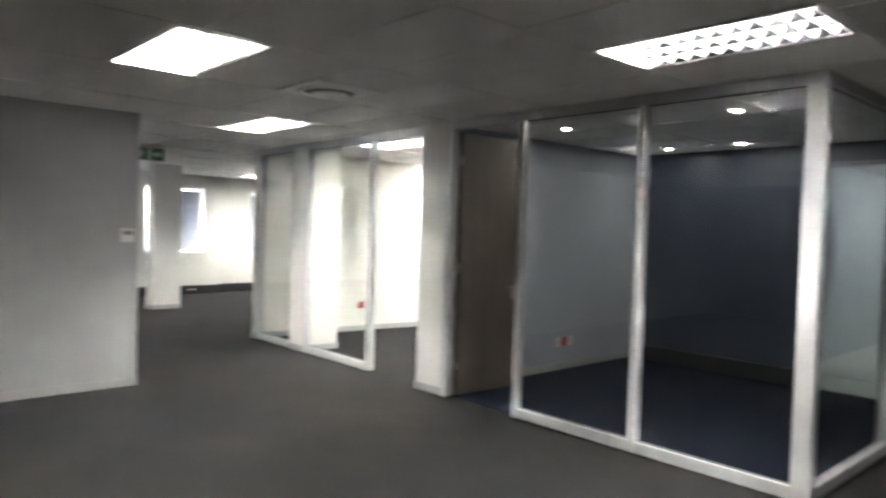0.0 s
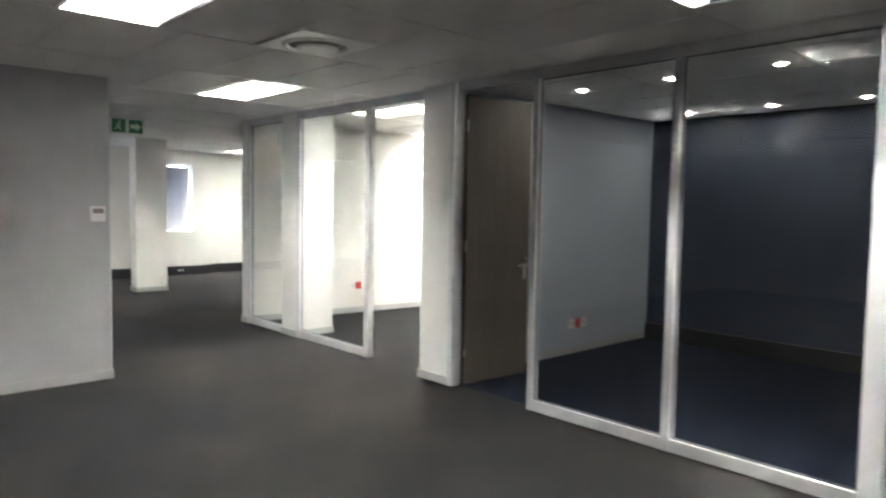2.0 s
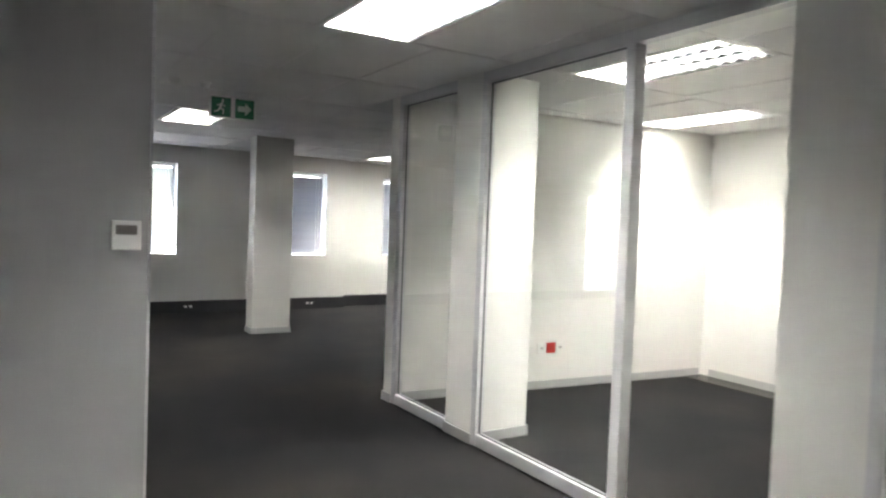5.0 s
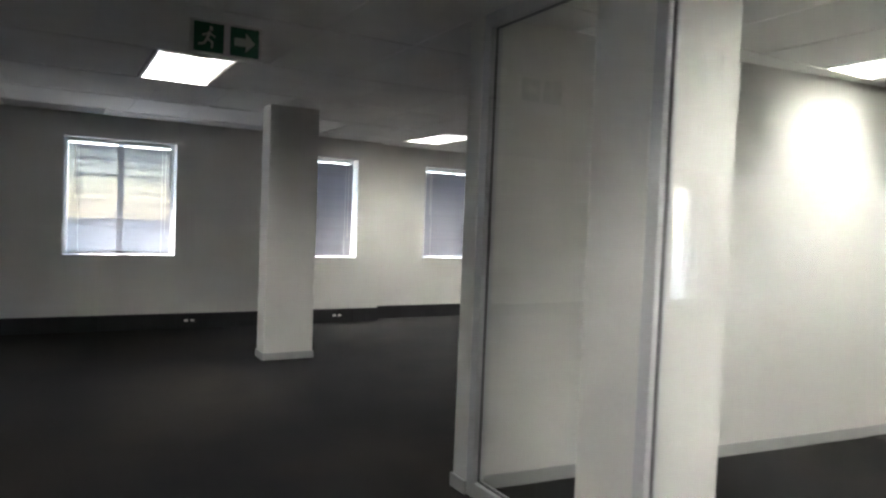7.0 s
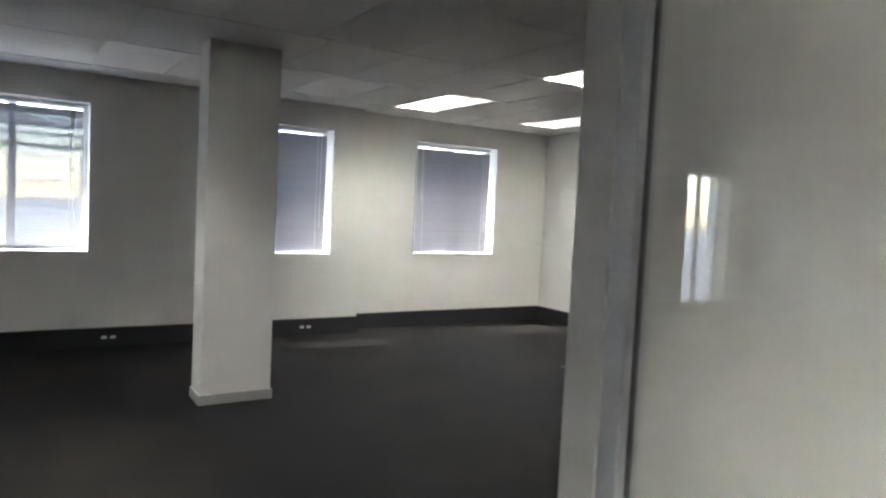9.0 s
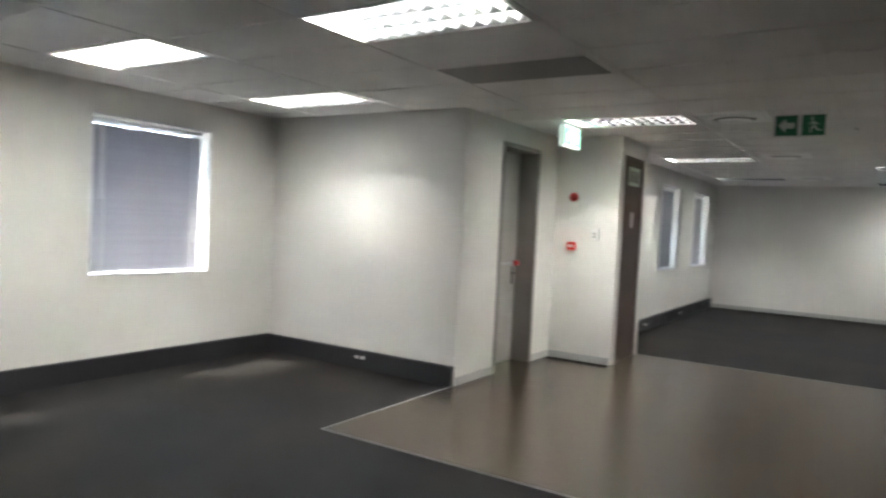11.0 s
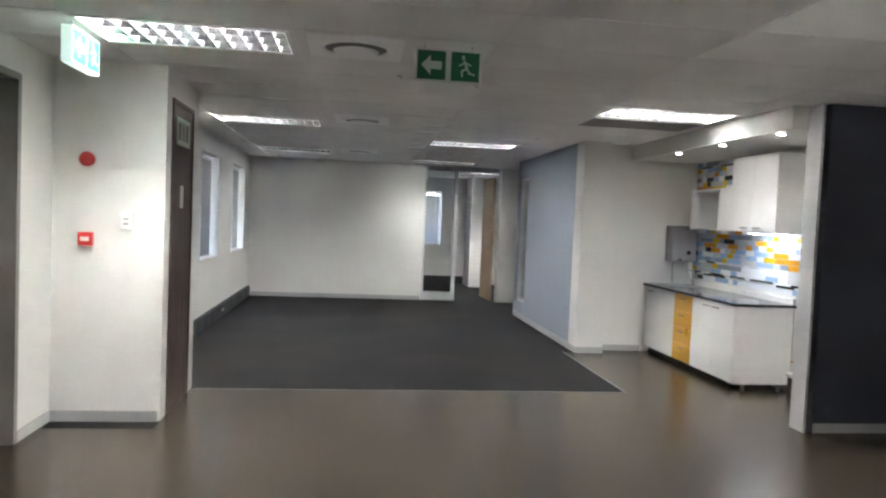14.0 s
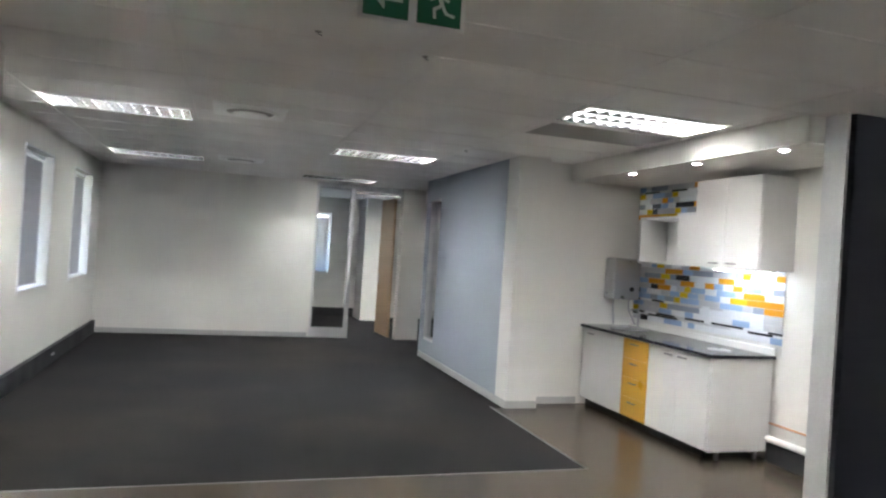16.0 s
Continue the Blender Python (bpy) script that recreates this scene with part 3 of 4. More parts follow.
# ---- ceiling fittings ----
def make_diffuser(x, y, label, gap=M_PANEL):
    t = thing("air_diffuser", pose(x, y, H - 0.003), label, "air diffuser", "round air diffusers")
    part("plate", add_box(bmesh.new(), -0.29, 0.29, -0.29, 0.29, -0.012, 0.0, bevel=0.003), M_GLOSSWHITE, t)
    bm = bmesh.new()
    n = 48
    prof = [(0.235, -0.012), (0.225, -0.022), (0.205, -0.028), (0.195, -0.022), (0.19, -0.0125)]
    rings = [[bm.verts.new((r * math.cos(a), r * math.sin(a), z)) for a in [2 * math.pi * i / n for i in range(n)]] for r, z in prof]
    for p, q in zip(rings, rings[1:]):
        for i in range(n):
            bm.faces.new((p[i], p[(i + 1) % n], q[(i + 1) % n], q[i]))
    part("ring", bm, M_GLOSSWHITE, t)
    # Flat disc whose colour stands for the shade inside the gap.
    part("throat", add_tube(bmesh.new(), (0, 0, -0.014), (0, 0, -0.0122), 0.192, n), gap, t, "disc coloured as the shaded air gap")
    part("disc", add_tube(bmesh.new(), (0, 0, -0.045), (0, 0, -0.032), 0.125, n, 0.142), M_GLOSSWHITE, t)


make_diffuser(-4.45, 3.06, "white round air diffuser in a square ceiling plate")
make_diffuser(-10.55, 11.17, "white round air diffuser with a dark gap, by the exit sign", M_BLACK)
make_diffuser(-10.48, 14.38, "white round air diffuser in the long room ceiling")
make_diffuser(-10.48, 18.0, "white round air diffuser in the far ceiling")


def panel(x0, x1, y0, y1):
    t = thing("return_air_panel", pose((x0 + x1) / 2, (y0 + y1) / 2, H - 0.002), "dull grey return air panel set in the ceiling", "ceiling panel", "return air panels")
    a, b = (x1 - x0) / 2, (y1 - y0) / 2
    part("frame", boxes((-a, a, -b, -b + 0.02, -0.006, 0), (-a, a, b - 0.02, b, -0.006, 0), (-a, -a + 0.02, -b + 0.02, b - 0.02, -0.006, 0), (a - 0.02, a, -b + 0.02, b - 0.02, -0.006, 0)), M_TBAR, t)
    part("core", boxes((-a + 0.02, a - 0.02, -b + 0.02, b - 0.02, -0.003, 0)), M_PANEL, t)


panel(-12.12, -10.96, 8.52, 9.09)
panel(-8.27, -7.11, 13.29, 13.87)
panel(-14.95, -14.4, 2.2, 3.25)


def downlight(x, y, z, label, big=1.0, lamp=None):
    t = thing("downlight", pose(x, y, z), label, "downlight", "small downlights")
    bm = bmesh.new()
    n = 24
    rings = [[bm.verts.new((r * math.cos(2 * math.pi * i / n), r * math.sin(2 * math.pi * i / n), h)) for i in range(n)] for r, h in ((0.052 * big, 0.0), (0.05 * big, -0.006), (0.038 * big, -0.006), (0.034 * big, -0.001))]
    for p, q in zip(rings, rings[1:]):
        for i in range(n):
            bm.faces.new((p[i], q[i], q[(i + 1) % n], p[(i + 1) % n]))
    part("bezel", bm, M_STEEL, t)
    part("lamp", add_tube(bmesh.new(), (0, 0, -0.004), (0, 0, -0.001), 0.033 * big, n), lamp or M_SPOT, t, "glowing lamp face")


for y in (12.40, 13.35, 14.30):
    downlight(-6.88, y, 2.48, "small lit downlight in the kitchenette bulkhead")
downlight(-0.6, 11.3, H, "round lit corridor ceiling light", 3.2, M_SPOTCOOL)
downlight(-0.6, 12.8, H, "round lit corridor ceiling light", 3.2, M_SPOTCOOL)
for x, y in [(x, y) for x in (-4.25, -3.38, -2.52) for y in (5.73, 7.72)]:
    downlight(x, y, H, "small lit downlight in the meeting room ceiling")


def smoke_detector(x, y):
    t = thing("smoke_detector", pose(x, y, H - 0.003), "small white round smoke detector on the ceiling", "smoke detector", "smoke detectors")
    part("base", add_tube(bmesh.new(), (0, 0, -0.012), (0, 0, 0), 0.05, 24), M_PLASTIC, t)
    part("head", add_tube(bmesh.new(), (0, 0, -0.045), (0, 0, -0.0122), 0.026, 24, 0.042), M_PLASTIC, t)


def ceiling_hook(x, y):
    t = thing("ceiling_hook", pose(x, y, H - 0.002), "small dull wire hook fixed to the ceiling", "hook", "ceiling hooks")
    part("plate", add_tube(bmesh.new(), (0, 0, -0.003), (0, 0, 0), 0.018, 16), M_PANEL, t)
    part("wire", add_tube(add_tube(bmesh.new(), (0, 0, -0.015), (0, 0, -0.003), 0.0025, 8), (0, 0, -0.015), (0.02, 0, -0.018), 0.0025, 8), M_HANDLE, t, "bent wire")


smoke_detector(-9.39, 3.02)
smoke_detector(-9.40, 3.26)
for x, y in ((-10.23, 11.96), (-9.63, 12.11), (-8.30, 15.19)):
    ceiling_hook(x, y)


# ---- exit signs ----
def pictograms(t, w, h, y, flip, green, pale):
    """Two square pictograms on the face at local y: an arrow and a running figure drawn as plain bars."""
    s = h * 0.86
    for side in (-1, 1):
        cx = side * w * 0.25
        part("pictogram_field", boxes((cx - s / 2, cx + s / 2, y - 0.002, y, -s / 2, s / 2)), green, t, "green square field")
        bm = bmesh.new()
        if side == (-1 if not flip else 1):
            k = s * 0.36 * (1 if flip else -1)
            outline = [(k, 0), (0.1 * k, 0.34 * s), (0.1 * k, 0.14 * s), (-k, 0.14 * s), (-k, -0.14 * s), (0.1 * k, -0.14 * s), (0.1 * k, -0.34 * s)]
            front = [bm.verts.new((cx + u, y - 0.004, v)) for u, v in outline]
            back = [bm.verts.new((cx + u, y - 0.0021, v)) for u, v in outline]
            bm.faces.new(front)
            for i in range(7):
                bm.faces.new((front[i], back[i], back[(i + 1) % 7], front[(i + 1) % 7]))
            part("arrow", bm, pale, t, "pale arrow")
        else:
            q = 1 if flip else -1
            for (u0, v0), (u1, v1), r in (((0.02, 0.18), (-0.06, -0.05), 0.06), ((-0.06, -0.05), (0.12, -0.16), 0.045), ((0.12, -0.16), (0.1, -0.34), 0.04), ((-0.06, -0.05), (-0.16, -0.22), 0.045),
                                         ((-0.16, -0.22), (-0.33, -0.26), 0.04), ((0.0, 0.16), (0.2, 0.04), 0.035), ((0.0, 0.15), (-0.2, 0.06), 0.035), ((0.07, 0.27), (0.07, 0.36), 0.06)):
                p, e = Vector((u0 * s * q, 0, v0 * s)), Vector((u1 * s * q, 0, v1 * s))
                m = Matrix.Translation(Vector((cx, y - 0.003, 0)) + (p + e) / 2) @ Matrix.Rotation(-math.atan2((e - p).z, (e - p).x), 4, "Y") @ Matrix.Diagonal(((e - p).length + r * s, 0.0018, r * s * 1.6, 1))
                bmesh.ops.create_cube(bm, size=1, matrix=m)
            part("figure_mark", bm, pale, t, "pale bar shape")


def exit_sign(m, w, h, label, flip=False, lit=False):
    t = thing("exit_sign", m, label, "exit sign", "exit signs")
    part("board", add_box(bmesh.new(), -w / 2, w / 2, -0.012 if not lit else -0.03, 0.012 if not lit else 0.03, -h / 2, h / 2, bevel=0.002), M_EXITLIT if lit else M_PLASTIC, t)
    pictograms(t, w, h, -0.0125 if not lit else -0.0305, flip, M_EXITGREEN if lit else M_GREEN, M_PICTO if not lit else M_EXITLIT)
    for x in (-w * 0.35, w * 0.35):
        part("hanger", add_tube(bmesh.new(), (x, 0, h / 2 - 0.005), (x, 0, h / 2 + 0.06), 0.004, 8), M_STEEL, t)
    return t


exit_sign(pose(-9.995, 10.99, 2.54), 0.41, 0.20, "unlit green exit sign with an arrow, hung from the ceiling")
exit_sign(pose(-9.93, 3.62, 2.56, 0, 0, 90), 0.42, 0.20, "unlit green exit sign with an arrow, hung near the column", flip=True)
exit_sign(pose(-12.17, 11.21, 2.525, 0, 0, 90), 0.42, 0.21, "glowing green exit sign box hung by the grey door", lit=True)


# ---- doors ----
def lever(t, x, y, z, sx, sy, mat=M_STEEL):
    h = part("handle", add_box(bmesh.new(), x - 0.02, x + 0.02, y, y + sy * 0.008, z - 0.1, z + 0.1, bevel=0.002), mat, t, "steel lever handle")
    bm = bmesh.new()
    add_tube(bm, (x, y + sy * 0.008, z + 0.03), (x, y + sy * 0.05, z + 0.03), 0.009)
    add_tube(bm, (x, y + sy * 0.05, z + 0.03), (x + sx * 0.12, y + sy * 0.05, z + 0.03), 0.009)
    part("lever", bm, mat, h)


# grey door of the lobby, closed at the back of its recess; local x along the wall, faces local -y
d = thing("door_1", pose(-12.72, 10.78, 0, 0, 0, 90), "taupe painted closed door in a deep frame", "door", "", "structure")
part("door_frame", boxes((0, 0.045, -0.012, 0.28, 0, 2.45), (0.855, 0.90, -0.012, 0.28, 0, 2.45), (0.045, 0.855, -0.012, 0.28, 2.405, 2.45)), M_FRAMEGREY, d)
leaf = part("door_leaf", boxes((0.046, 0.854, 0.22, 0.26, 0.006, 2.404), bevel=0.002), M_DOORGREY, d)
for z0, z1 in ((0.2, 0.85), (1.25, 2.2)):
    for x0, x1 in ((0.13, 0.41), (0.49, 0.77)):
        part("door_panel", add_box(bmesh.new(), x0, x1, 0.212, 0.2195, z0, z1, bevel=0.003), M_DOORGREY, leaf)
lever(leaf, 0.77, 0.22, 1.00, -1, -1, M_BLACK)
part("push_bar", add_tube(add_box(bmesh.new(), 0.73, 0.83, 0.185, 0.22, 1.12, 1.17, bevel=0.006), (0.12, 0.19, 1.14), (0.73, 0.19, 1.14), 0.012), M_STEEL, leaf, "steel push bar")
part("lock_cover", add_box(bmesh.new(), 0.72, 0.82, 0.15, 0.185, 1.115, 1.175, bevel=0.006), M_RED, leaf, "red latch cover")
# exit door
d = thing("door_2", pose(-11.93, 12.34, 0, 0, 0, 90), "dark brown closed exit door with a pale notice", "door", "", "structure")
part("door_frame", boxes((0, 0.03, -0.01, 0.1, 0, 2.46), (0.65, 0.68, -0.01, 0.1, 0, 2.46), (0.03, 0.65, -0.01, 0.1, 2.43, 2.46)), M_DARKWOOD, d)
leaf = part("door_leaf", boxes((0.031, 0.649, 0.0, 0.04, 0.006, 2.429), bevel=0.002), M_DARKWOOD, d)
part("notice", boxes((0.14, 0.56, -0.004, 0.0, 2.12, 2.34)), M_PICTO, leaf, "pale sign plate")
part("notice_mark", boxes((0.18, 0.27, -0.006, -0.0041, 2.16, 2.30), (0.31, 0.37, -0.006, -0.0041, 2.16, 2.30), (0.41, 0.50, -0.006, -0.0041, 2.16, 2.30)), M_FRAMEGREY, leaf, "grey bars on the sign")
part("small_notice", boxes((0.29, 0.38, -0.004, 0.0, 1.62, 1.80)), M_PLASTIC, leaf, "small white notice")
# open office door, hinged on the pillar
d = thing("door_3", pose(-4.805, 4.79, 0, 0, 0, 86.5), "grey-brown veneer door standing open into the meeting room", "door", "", "structure")
leaf = part("door_leaf", add_box(bmesh.new(), 0.0, 0.80, -0.04, 0.0, 0.008, 2.575, bevel=0.002), M_WOOD, d)
lever(leaf, 0.74, -0.04, 1.02, -1, -1)
for z in (0.28, 1.25, 2.3):
    part("hinge", add_tube(bmesh.new(), (-0.006, -0.045, z - 0.05), (-0.006, -0.045, z + 0.05), 0.008, 10), M_STEEL, d)
# far open door
d = thing("door_4", pose(-7.72, 20.46, 0, 0, 0, 94), "oak veneer door standing open into the far room", "door", "", "structure")
leaf = part("door_leaf", add_box(bmesh.new(), 0.0, 0.80, 0.0, 0.04, 0.008, 2.5, bevel=0.002), M_WOODLIGHT, d)
lever(leaf, 0.74, 0.04, 1.02, -1, 1)
# corridor doors
for i, y in enumerate((9.2, 11.9)):
    d = thing("door_%d" % (5 + i), pose(-1.22, y, 0, 0, 0, 90), "dark brown closed door in the lit corridor", "door", "corridor doors", "structure")
    part("door_frame", boxes((0, 0.045, -0.012, 0.13, 0, 2.36), (0.805, 0.85, -0.012, 0.13, 0, 2.36), (0.045, 0.805, -0.012, 0.13, 2.315, 2.36)), M_FRAMEGREY, d)
    leaf = part("door_leaf", boxes((0.046, 0.804, 0.03, 0.07, 0.006, 2.314), bevel=0.002), M_DARKWOOD, d)
    lever(leaf, 0.12, 0.03, 1.02, 1, -1)
structure("trim_corridor_frame", boxes((-1.19, -1.14, 8.18, 8.2, 0, 2.47), (-0.22, -0.17, 8.18, 8.2, 0, 2.47), (-1.14, -0.22, 8.18, 8.2, 2.42, 2.47)), M_WINFRAME, "white frame of the corridor opening", "trim")


# ---- wall fittings ----
t = thing("thermostat", pose(-6.94, 2.394, 1.477, 0, 0, 90), "white thermostat with a grey display on the partition", "thermostat")
part("case", add_box(bmesh.new(), -0.062, 0.062, -0.026, 0, -0.066, 0.066, bevel=0.005), M_PLASTIC, t)
part("display", boxes((-0.044, 0.044, -0.0275, -0.0262, 0.004, 0.046)), M_FRAMEGREY, t, "grey display")

t = thing("fire_bell", pose(-12.475, 12.19, 1.949), "round red fire alarm sounder on the white wall", "fire alarm")
part("base", add_tube(bmesh.new(), (0, -0.025, 0), (0, 0, 0), 0.05, 28), M_RED, t)
bm = bmesh.new()
bmesh.ops.create_uvsphere(bm, u_segments=24, v_segments=12, radius=0.056, matrix=Matrix.Translation((0, -0.03, 0)) @ Matrix.Diagonal((1, 0.7, 1, 1)))
part("dome", bm, M_RED, t)
t = thing("call_point", pose(-12.475, 12.19, 1.365), "red fire alarm call point with a white plate", "call point")
part("case", add_box(bmesh.new(), -0.05, 0.05, -0.05, 0, -0.05, 0.05, bevel=0.006), M_RED, t)
part("plate", boxes((-0.03, 0.03, -0.0525, -0.0502, -0.016, 0.016)), M_PLASTIC, t, "white press plate")
t = thing("access_reader", pose(-12.19, 12.19, 1.50), "white access control box beside the exit door", "door control")
part("case", add_box(bmesh.new(), -0.05, 0.05, -0.045, 0, -0.062, 0.062, bevel=0.010), M_PLASTIC, t)
for z in (-0.014, 0.022):
    part("slot", boxes((-0.018, 0.018, -0.0475, -0.0452, z - 0.007, z + 0.007)), M_FRAMEGREY, t, "grey slot")
part("bracket", add_box(bmesh.new(), -0.035, 0.035, -0.02, 0, 0.0625, 0.09, bevel=0.003), M_PLASTIC, t)


def sockets(m, label, cells):
    """A row of square sockets on a wall; local y into the wall."""
    t = thing("power_socket", m, label, "socket", "wall sockets")
    x = -0.055 * len(cells)
    for c in cells:
        p = part("socket_plate", add_box(bmesh.new(), x + 0.003, x + 0.107, -0.012, 0, -0.052, 0.052, bevel=0.003), M_RED if c == "r" else M_PLASTIC, t, "red socket plate" if c == "r" else "white socket plate")
        part("socket_pin", boxes((x + 0.04, x + 0.05, -0.0135, -0.0122, -0.012, 0.012), (x + 0.062, x + 0.072, -0.0135, -0.0122, -0.012, 0.012)), M_BLACK, p)
        x += 0.11
    return t


sockets(pose(-4.98, 6.76, 0.33, 0, 0, 90), "white and red sockets on the blue meeting room wall", "wrw")
sockets(pose(-8.27, 8.5, 0.0, 0, 0, 0), "white and red sockets on the office wall", "wrw")
bpy.context.view_layer.update()
for o in scene.objects:
    if o.name.startswith("power_socket.") and abs(o.location.z) < 1e-6:
        o.matrix_basis = pose(-8.975, 4.86, 0, 0, 0, -5.6) @ pose(0.11, 1.62, 0.40, 0, 0, 90)
sockets(pose(-6.085, 12.36, 0.50, 0, 0, -90), "white socket above the kitchenette trunking", "w")


def trunk_socket(m):
    t = thing("trunking_socket", m, "small white socket pair in the black trunking", "socket", "trunking sockets")
    for x in (-0.04, 0.04):
        part("socket_plate", add_box(bmesh.new(), x - 0.025, x + 0.025, -0.006, 0, -0.015, 0.015, bevel=0.002), M_PLASTIC, t)


for m in (pose(-15.037, 4.3, 0.1, 0, 0, 90), pose(-15.037, 6.35, 0.1, 0, 0, 90), pose(-13.86, 9.98, 0.12), pose(-12.47, 17.6, 0.1, 0, 0, 90), pose(-12.47, 15.4, 0.1, 0, 0, 90)):
    trunk_socket(m)

# ---- kitchenette ----
CX, CY0, CY1 = -6.73, 13.185, 15.33      # cabinet front plane and ends
k = thing("worktop", pose(-6.41, 14.26, 0.87), "black polished granite worktop on the base cabinets", "worktop")
part("slab", add_box(bmesh.new(), -0.345, 0.315, -1.095, 1.085, 0, 0.03, bevel=0.003), M_GRANITE, k)
part("upstand", add_box(bmesh.new(), 0.285, 0.315, -1.08, 1.08, 0.0305, 0.09, bevel=0.002), M_GROUT, k, "pale upstand strip")
sink = thing("sink", pose(-6.40, 14.93, 0.90), "round steel sink set into the granite worktop", "sink")
bm = bmesh.new()
rings = [[bm.verts.new((r * math.cos(2 * math.pi * i / 32), r * math.sin(2 * math.pi * i / 32), z)) for i in range(32)] for r, z in ((0.20, 0.0005), (0.198, 0.006), (0.18, 0.006), (0.16, 0.002))]
for p, q in zip(rings, rings[1:]):
    for i in range(32):
        bm.faces.new((p[i], p[(i + 1) % 32], q[(i + 1) % 32], q[i]))
bm.faces.new(rings[-1])
part("basin", bm, M_STEEL, sink)
tap = part("tap", add_tube(add_tube(bmesh.new(), (0.14, 0.05, 0.006), (0.14, 0.05, 0.22), 0.012), (0.14, 0.05, 0.215), (0.02, 0.03, 0.20), 0.010), M_STEEL, sink, "chrome tap")
plate = thing("sink_plate", pose(-6.44, 13.46, 0.90), "round steel cover on the granite worktop", "plate")
part("disc", add_tube(add_tube(bmesh.new(), (0, 0, 0.0005), (0, 0, 0.008), 0.10, 32, 0.095), (0, 0, 0.008), (0, 0, 0.02), 0.012, 16), M_STEEL, plate)


def bar_handle(parent, x, y, z, along, length=0.11):
    bm = bmesh.new()
    dy, dz = (length / 2, 0) if along == "y" else (0, length / 2)
    add_tube(bm, (x - 0.025, y - dy, z - dz), (x - 0.025, y + dy, z + dz), 0.0065, 10)
    for s in (-0.8, 0.8):
        add_tube(bm, (x, y + s * dy, z + s * dz), (x - 0.025, y + s * dy, z + s * dz), 0.004, 8)
    part("handle", bm, M_HANDLE, parent, "dull steel bar handle")


def base_unit(y0, y1, label, kind):
    """A base cabinet between y0 and y1 on short legs."""
    t = thing("base_cabinet", pose(CX, (y0 + y1) / 2, 0), label, "cabinet", "kitchenette base cabinets")
    h = (y1 - y0) / 2
    body = part("body", boxes((0.02, 0.63, -h + 0.002, h, 0.091, 0.867)), M_CAB, t)
    if kind == "drawers":
        zs = [0.095, 0.29, 0.48, 0.67, 0.862]
        for a, b in zip(zs, zs[1:]):
            d = part("drawer_front", add_box(bmesh.new(), 0, 0.018, -h + 0.002, h - 0.002, a + 0.002, b - 0.002, bevel=0.0015), M_YELLOW, t, "yellow drawer front")
            bar_handle(d, 0.0, 0, b - 0.045, "y")
    else:
        n = kind
        for i in range(n):
            a, b = -h + 2 * h * i / n + 0.002, -h + 2 * h * (i + 1) / n - 0.002
            d = part("door", add_box(bmesh.new(), 0, 0.018, a, b, 0.095, 0.862, bevel=0.0015), M_CAB, t)
            bar_handle(d, 0.0, (b - 0.09) if i == 0 and n > 1 else (a + 0.10 if n > 1 else b - 0.2), 0.815, "y")
    for x in (0.16, 0.55):
        for y in (-h + 0.05, h - 0.05):
            part("leg", add_tube(bmesh.new(), (x, y, 0), (x, y, 0.09), 0.02, 14), M_STEEL, t, "round steel leg")
    return t


u = base_unit(13.212, 14.07, "white base cabinet with two doors and bar handles", 2)
part("end_panel", add_box(bmesh.new(), 0.0, 0.62, -0.458, -0.441, 0.09, 0.868, bevel=0.001), M_CAB, u, "white melamine end panel")
base_unit(14.072, 14.50, "base cabinet with four yellow drawer fronts", "drawers")
base_unit(14.502, 15.32, "white base cabinet under the sink with a bar handle", 1)
pl = thing("plinth", pose(-6.34, 14.26, 0), "black recessed plinth behind the cabinet legs", "plinth")
part("board", boxes((-0.31, -0.29, -0.90, 1.06, 0.0, 0.088)), M_TRUNK, pl)

# wall units
t = thing("wall_cabinet", pose(-6.085, 13.46, 1.62), "tall white wall cabinet with two doors", "cabinet", "kitchenette wall cabinets")
part("body", boxes((-0.35, 0, -0.41, 0.41, 0, 0.79)), M_CAB, t)
for a, b, hy in ((-0.408, -0.002, -0.08), (0.002, 0.408, 0.08)):
    d = part("door", add_box(bmesh.new(), -0.37, -0.352, a, b, 0.002, 0.788, bevel=0.0015), M_CAB, t)
    bar_handle(d, -0.37, hy * 1.4, 0.04, "y")
t = thing("wall_shelf_box", pose(-6.085, 14.33, 1.62), "open white wall shelf box with a closed side section", "shelf", "kitchenette wall cabinets")
part("carcass", boxes((-0.35, 0, 0.435, 0.455, 0, 0.48), (-0.35, 0, -0.20, -0.18, 0, 0.48), (-0.35, 0, -0.18, 0.435, 0, 0.02), (-0.35, 0, -0.18, 0.435, 0.46, 0.48), (-0.02, 0, -0.18, 0.435, 0.02, 0.46)), M_CAB, t)
part("closed_section", boxes((-0.35, 0, -0.465, -0.201, 0, 0.48)), M_CAB, t)

t = thing("cabinet_light", pose(-6.25, 13.46, 1.62), "slim cool white strip light under the wall cabinet, lit", "strip light")
part("case", add_box(bmesh.new(), -0.03, 0.03, -0.36, 0.36, -0.018, -0.0005, bevel=0.003), M_PLASTIC, t)
part("diffuser", boxes((-0.02, 0.02, -0.34, 0.34, -0.021, -0.0182)), M_STRIP, t, "glowing cool white diffuser")

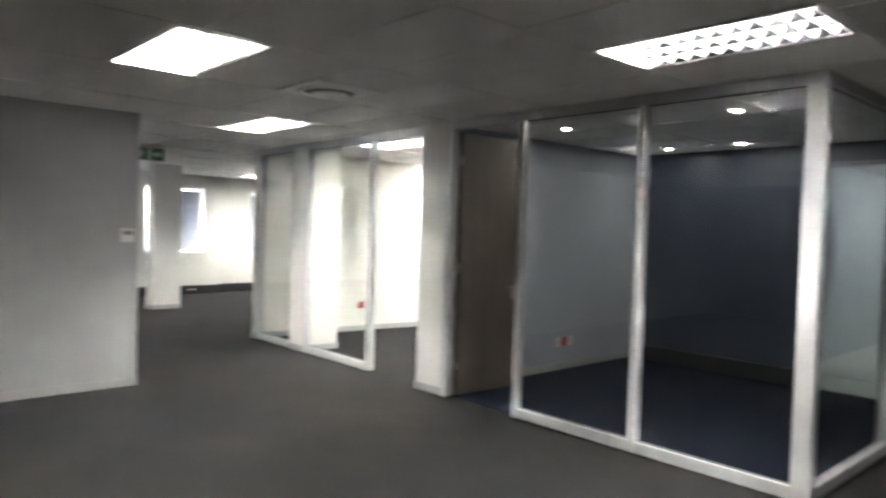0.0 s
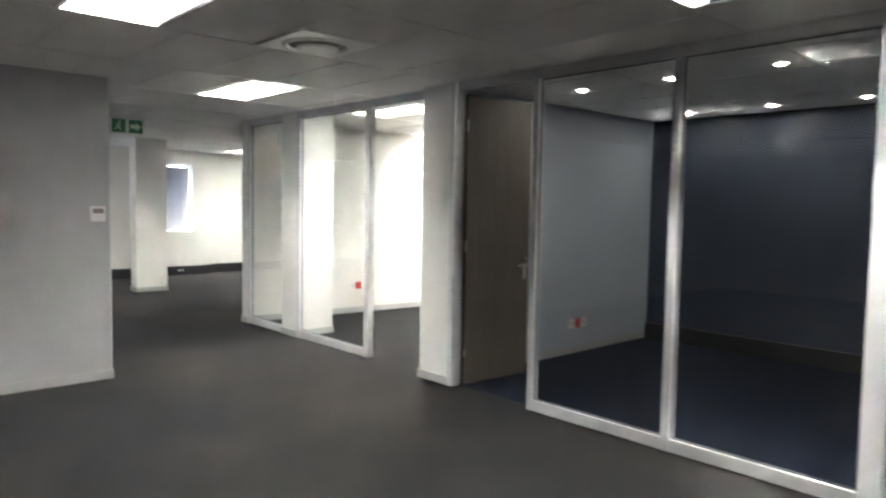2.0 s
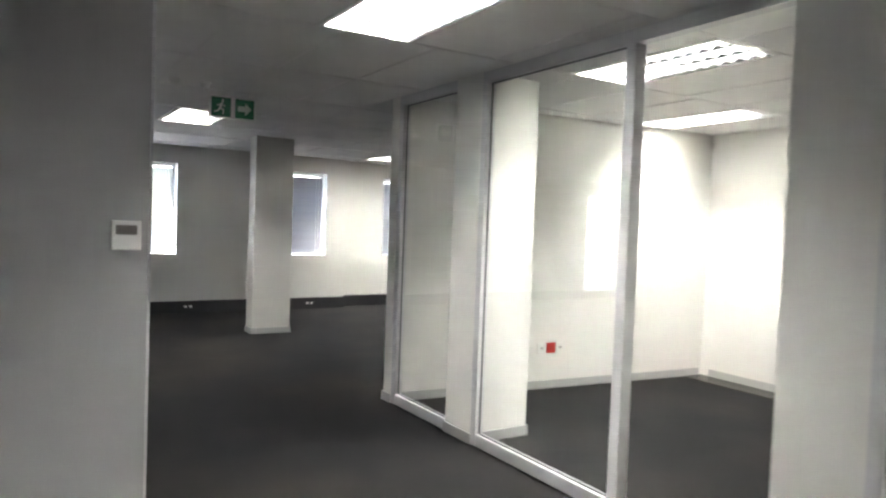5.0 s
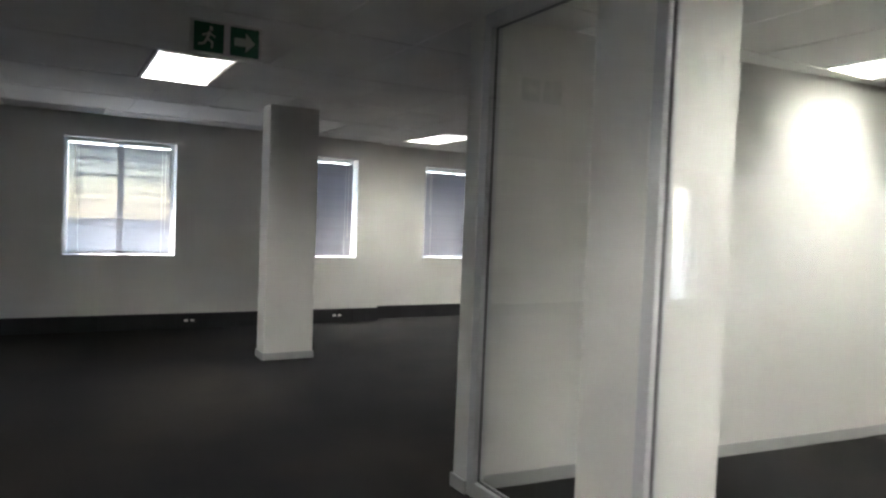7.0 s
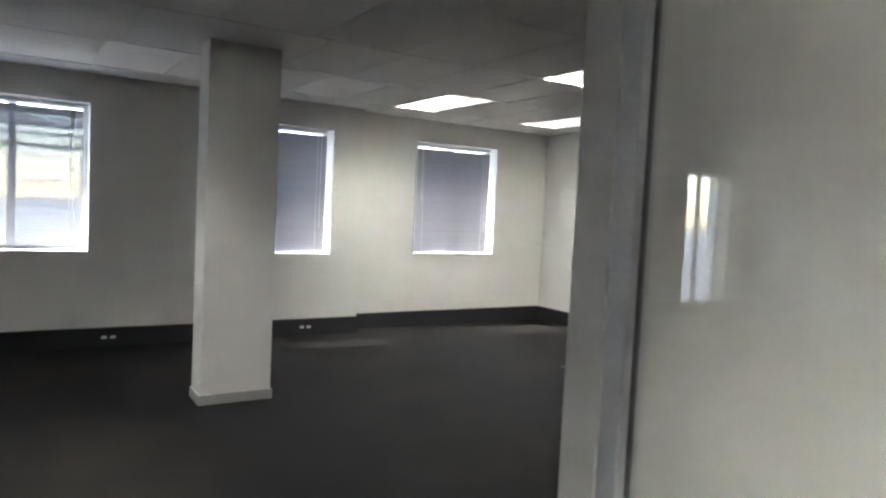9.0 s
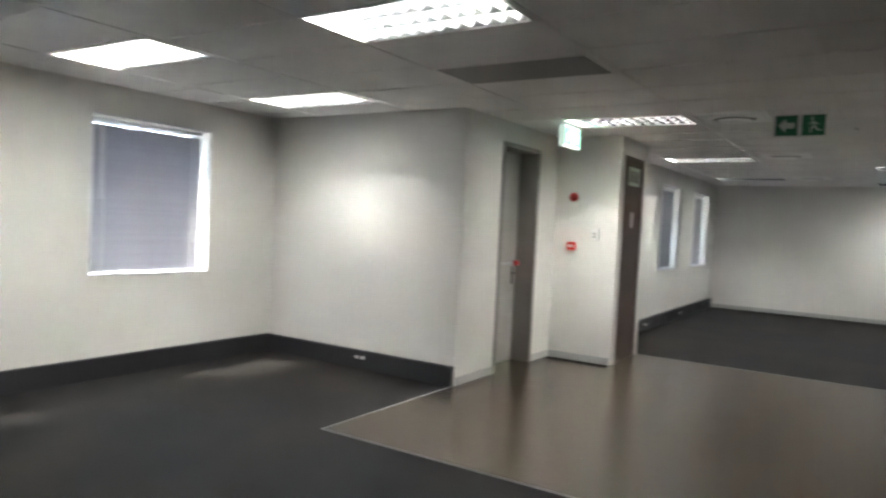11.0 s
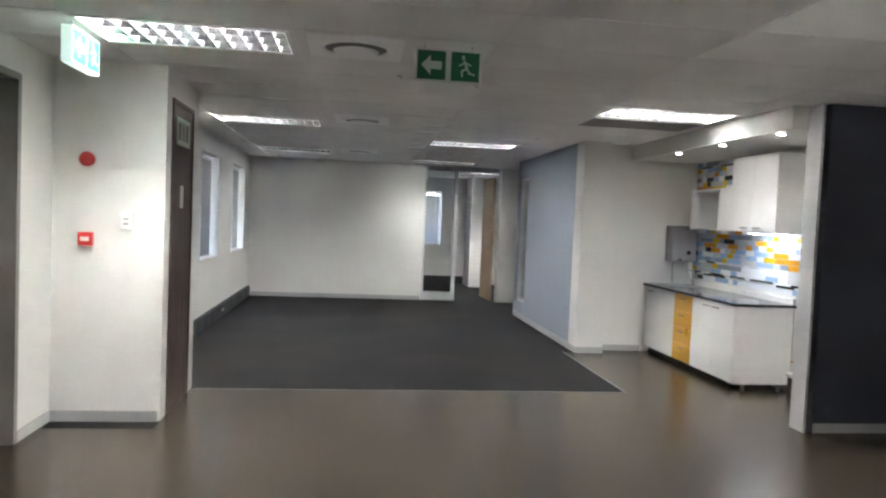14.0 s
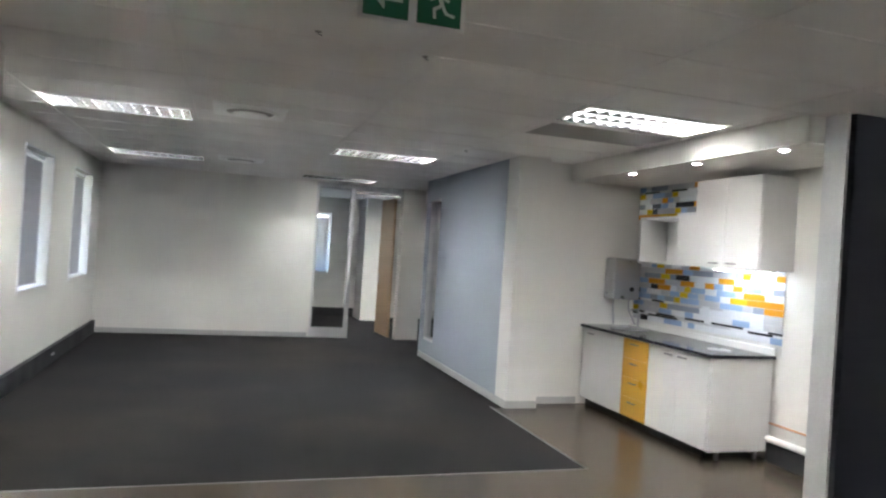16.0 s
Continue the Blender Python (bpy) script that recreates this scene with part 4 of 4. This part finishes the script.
# water heater on the side wall
t = thing("water_boiler", pose(-6.32, 15.34, 1.20), "steel wall-mounted water boiler with pipes to the sink", "water boiler")
part("tank", add_box(bmesh.new(), -0.17, 0.17, -0.20, 0, 0, 0.46, bevel=0.02), M_STEEL, t)
part("dial", add_tube(bmesh.new(), (0.06, -0.215, 0.12), (0.06, -0.199, 0.12), 0.025, 20), M_BLACK, t, "black dial")
for x, q in ((-0.1, -0.02), (0.1, 0.06)):
    part("pipe", add_tube(add_tube(bmesh.new(), (x, -0.1, 0.0), (x, -0.1, -0.12), 0.009), (x, -0.1, -0.12), (x + q, -0.16, -0.28), 0.009), M_STEEL, t, "thin steel pipe")
t = thing("wall_pipe", pose(-6.125, 12.63, 0.20), "white waste pipe and copper pipe along the trunking", "pipe")
part("waste_pipe", add_tube(bmesh.new(), (0, -0.55, 0.0), (0, 0.55, 0.0), 0.028, 18), M_PLASTIC, t, "white plastic pipe")
part("copper_pipe", add_tube(bmesh.new(), (0.015, -0.55, 0.13), (0.015, 0.55, 0.13), 0.010, 12), M_BRASS, t, "thin copper pipe")

# splashback tiles
sp = thing("splashback", pose(-6.087, 12.08, 0), "multicoloured glass mosaic splashback in white, blue, grey, yellow, orange and black", "splashback", "", "structure")
part("grout_bed", boxes((-0.006, 0, 1.03, 3.255, 0.90, 2.478)), M_GROUT, sp, "pale grout")
tile_mesh = {}
rng = random.Random(7)
z = 0.992
while z < 2.44:
    hgt = rng.choice((0.058, 0.058, 0.058, 0.022))
    y = 1.034
    while y < 3.235:
        w = rng.choice((0.10, 0.13, 0.16, 0.22, 0.30))
        if y + w > 3.25 - 0.06:
            w = 3.25 - y
        hidden = (z > 1.64 and y < 1.78) or (1.64 < z < 2.08)
        if not hidden:
            c = rng.choices(range(7), (28, 20, 12, 8, 8, 9, 15))[0]
            if hgt < 0.03:
                c = rng.choice((0, 3, 6))
            key = (round(w, 3), hgt, c)
            if key not in tile_mesh:
                tile_mesh[key] = mesh_of("tile", boxes((-0.0065, 0, 0.0015, key[0] - 0.0015, 0.0015, hgt - 0.0015)), TILE_MATS[c])
            ob = new("tile", tile_mesh[key])
            ob.parent = sp
            ob.location = (-0.006, y, z)
        y += w
    z += hgt

# ---- vinyl planks ----
# (x from, x to, y from, y to) of each stretch
PLANK_W, PLANK_L = 0.182, 1.22
for xa, xb, ya, yb in ((-12.72, -4.5, 8.22, 11.99), (-11.93, -6.085, 11.99, 13.155), (-7.83, -6.085, 13.155, 15.13), (-7.35, -6.085, 15.13, 15.34), (-12.935, -12.72, 10.827, 11.633)):
    part("underlay", boxes((xa, xb, ya, yb, 0, 0.002)), M_JOINT, vinyl, "dark joint bed")
    y, row = ya, 0
    while y < yb - 0.001:
        y2 = min(y + PLANK_W, yb)
        x = xa - PLANK_L * (row * 0.37 % 1)
        while x < xb - 0.001:
            a, b = max(x, xa), min(x + PLANK_L, xb)
            if b - a > 0.01:
                bm = boxes((a + 0.0003, b - 0.0003, y + 0.0003, y2 - 0.0003, 0.0021, 0.0045))
                part("plank", bm, M_VINYL, vinyl)
            x += PLANK_L
        y, row = y2, row + 1
structure("trim_vinyl_edge", boxes((-12.74, -12.72, 8.20, 10.02, 0, 0.005), (-12.72, -8.6, 8.20, 8.22, 0, 0.005), (-11.91, -7.83, 13.155, 13.175, 0, 0.005), (-7.85, -7.83, 13.175, 15.2, 0, 0.005)), M_ALUDARK, "thin dark floor edge strip", "trim")
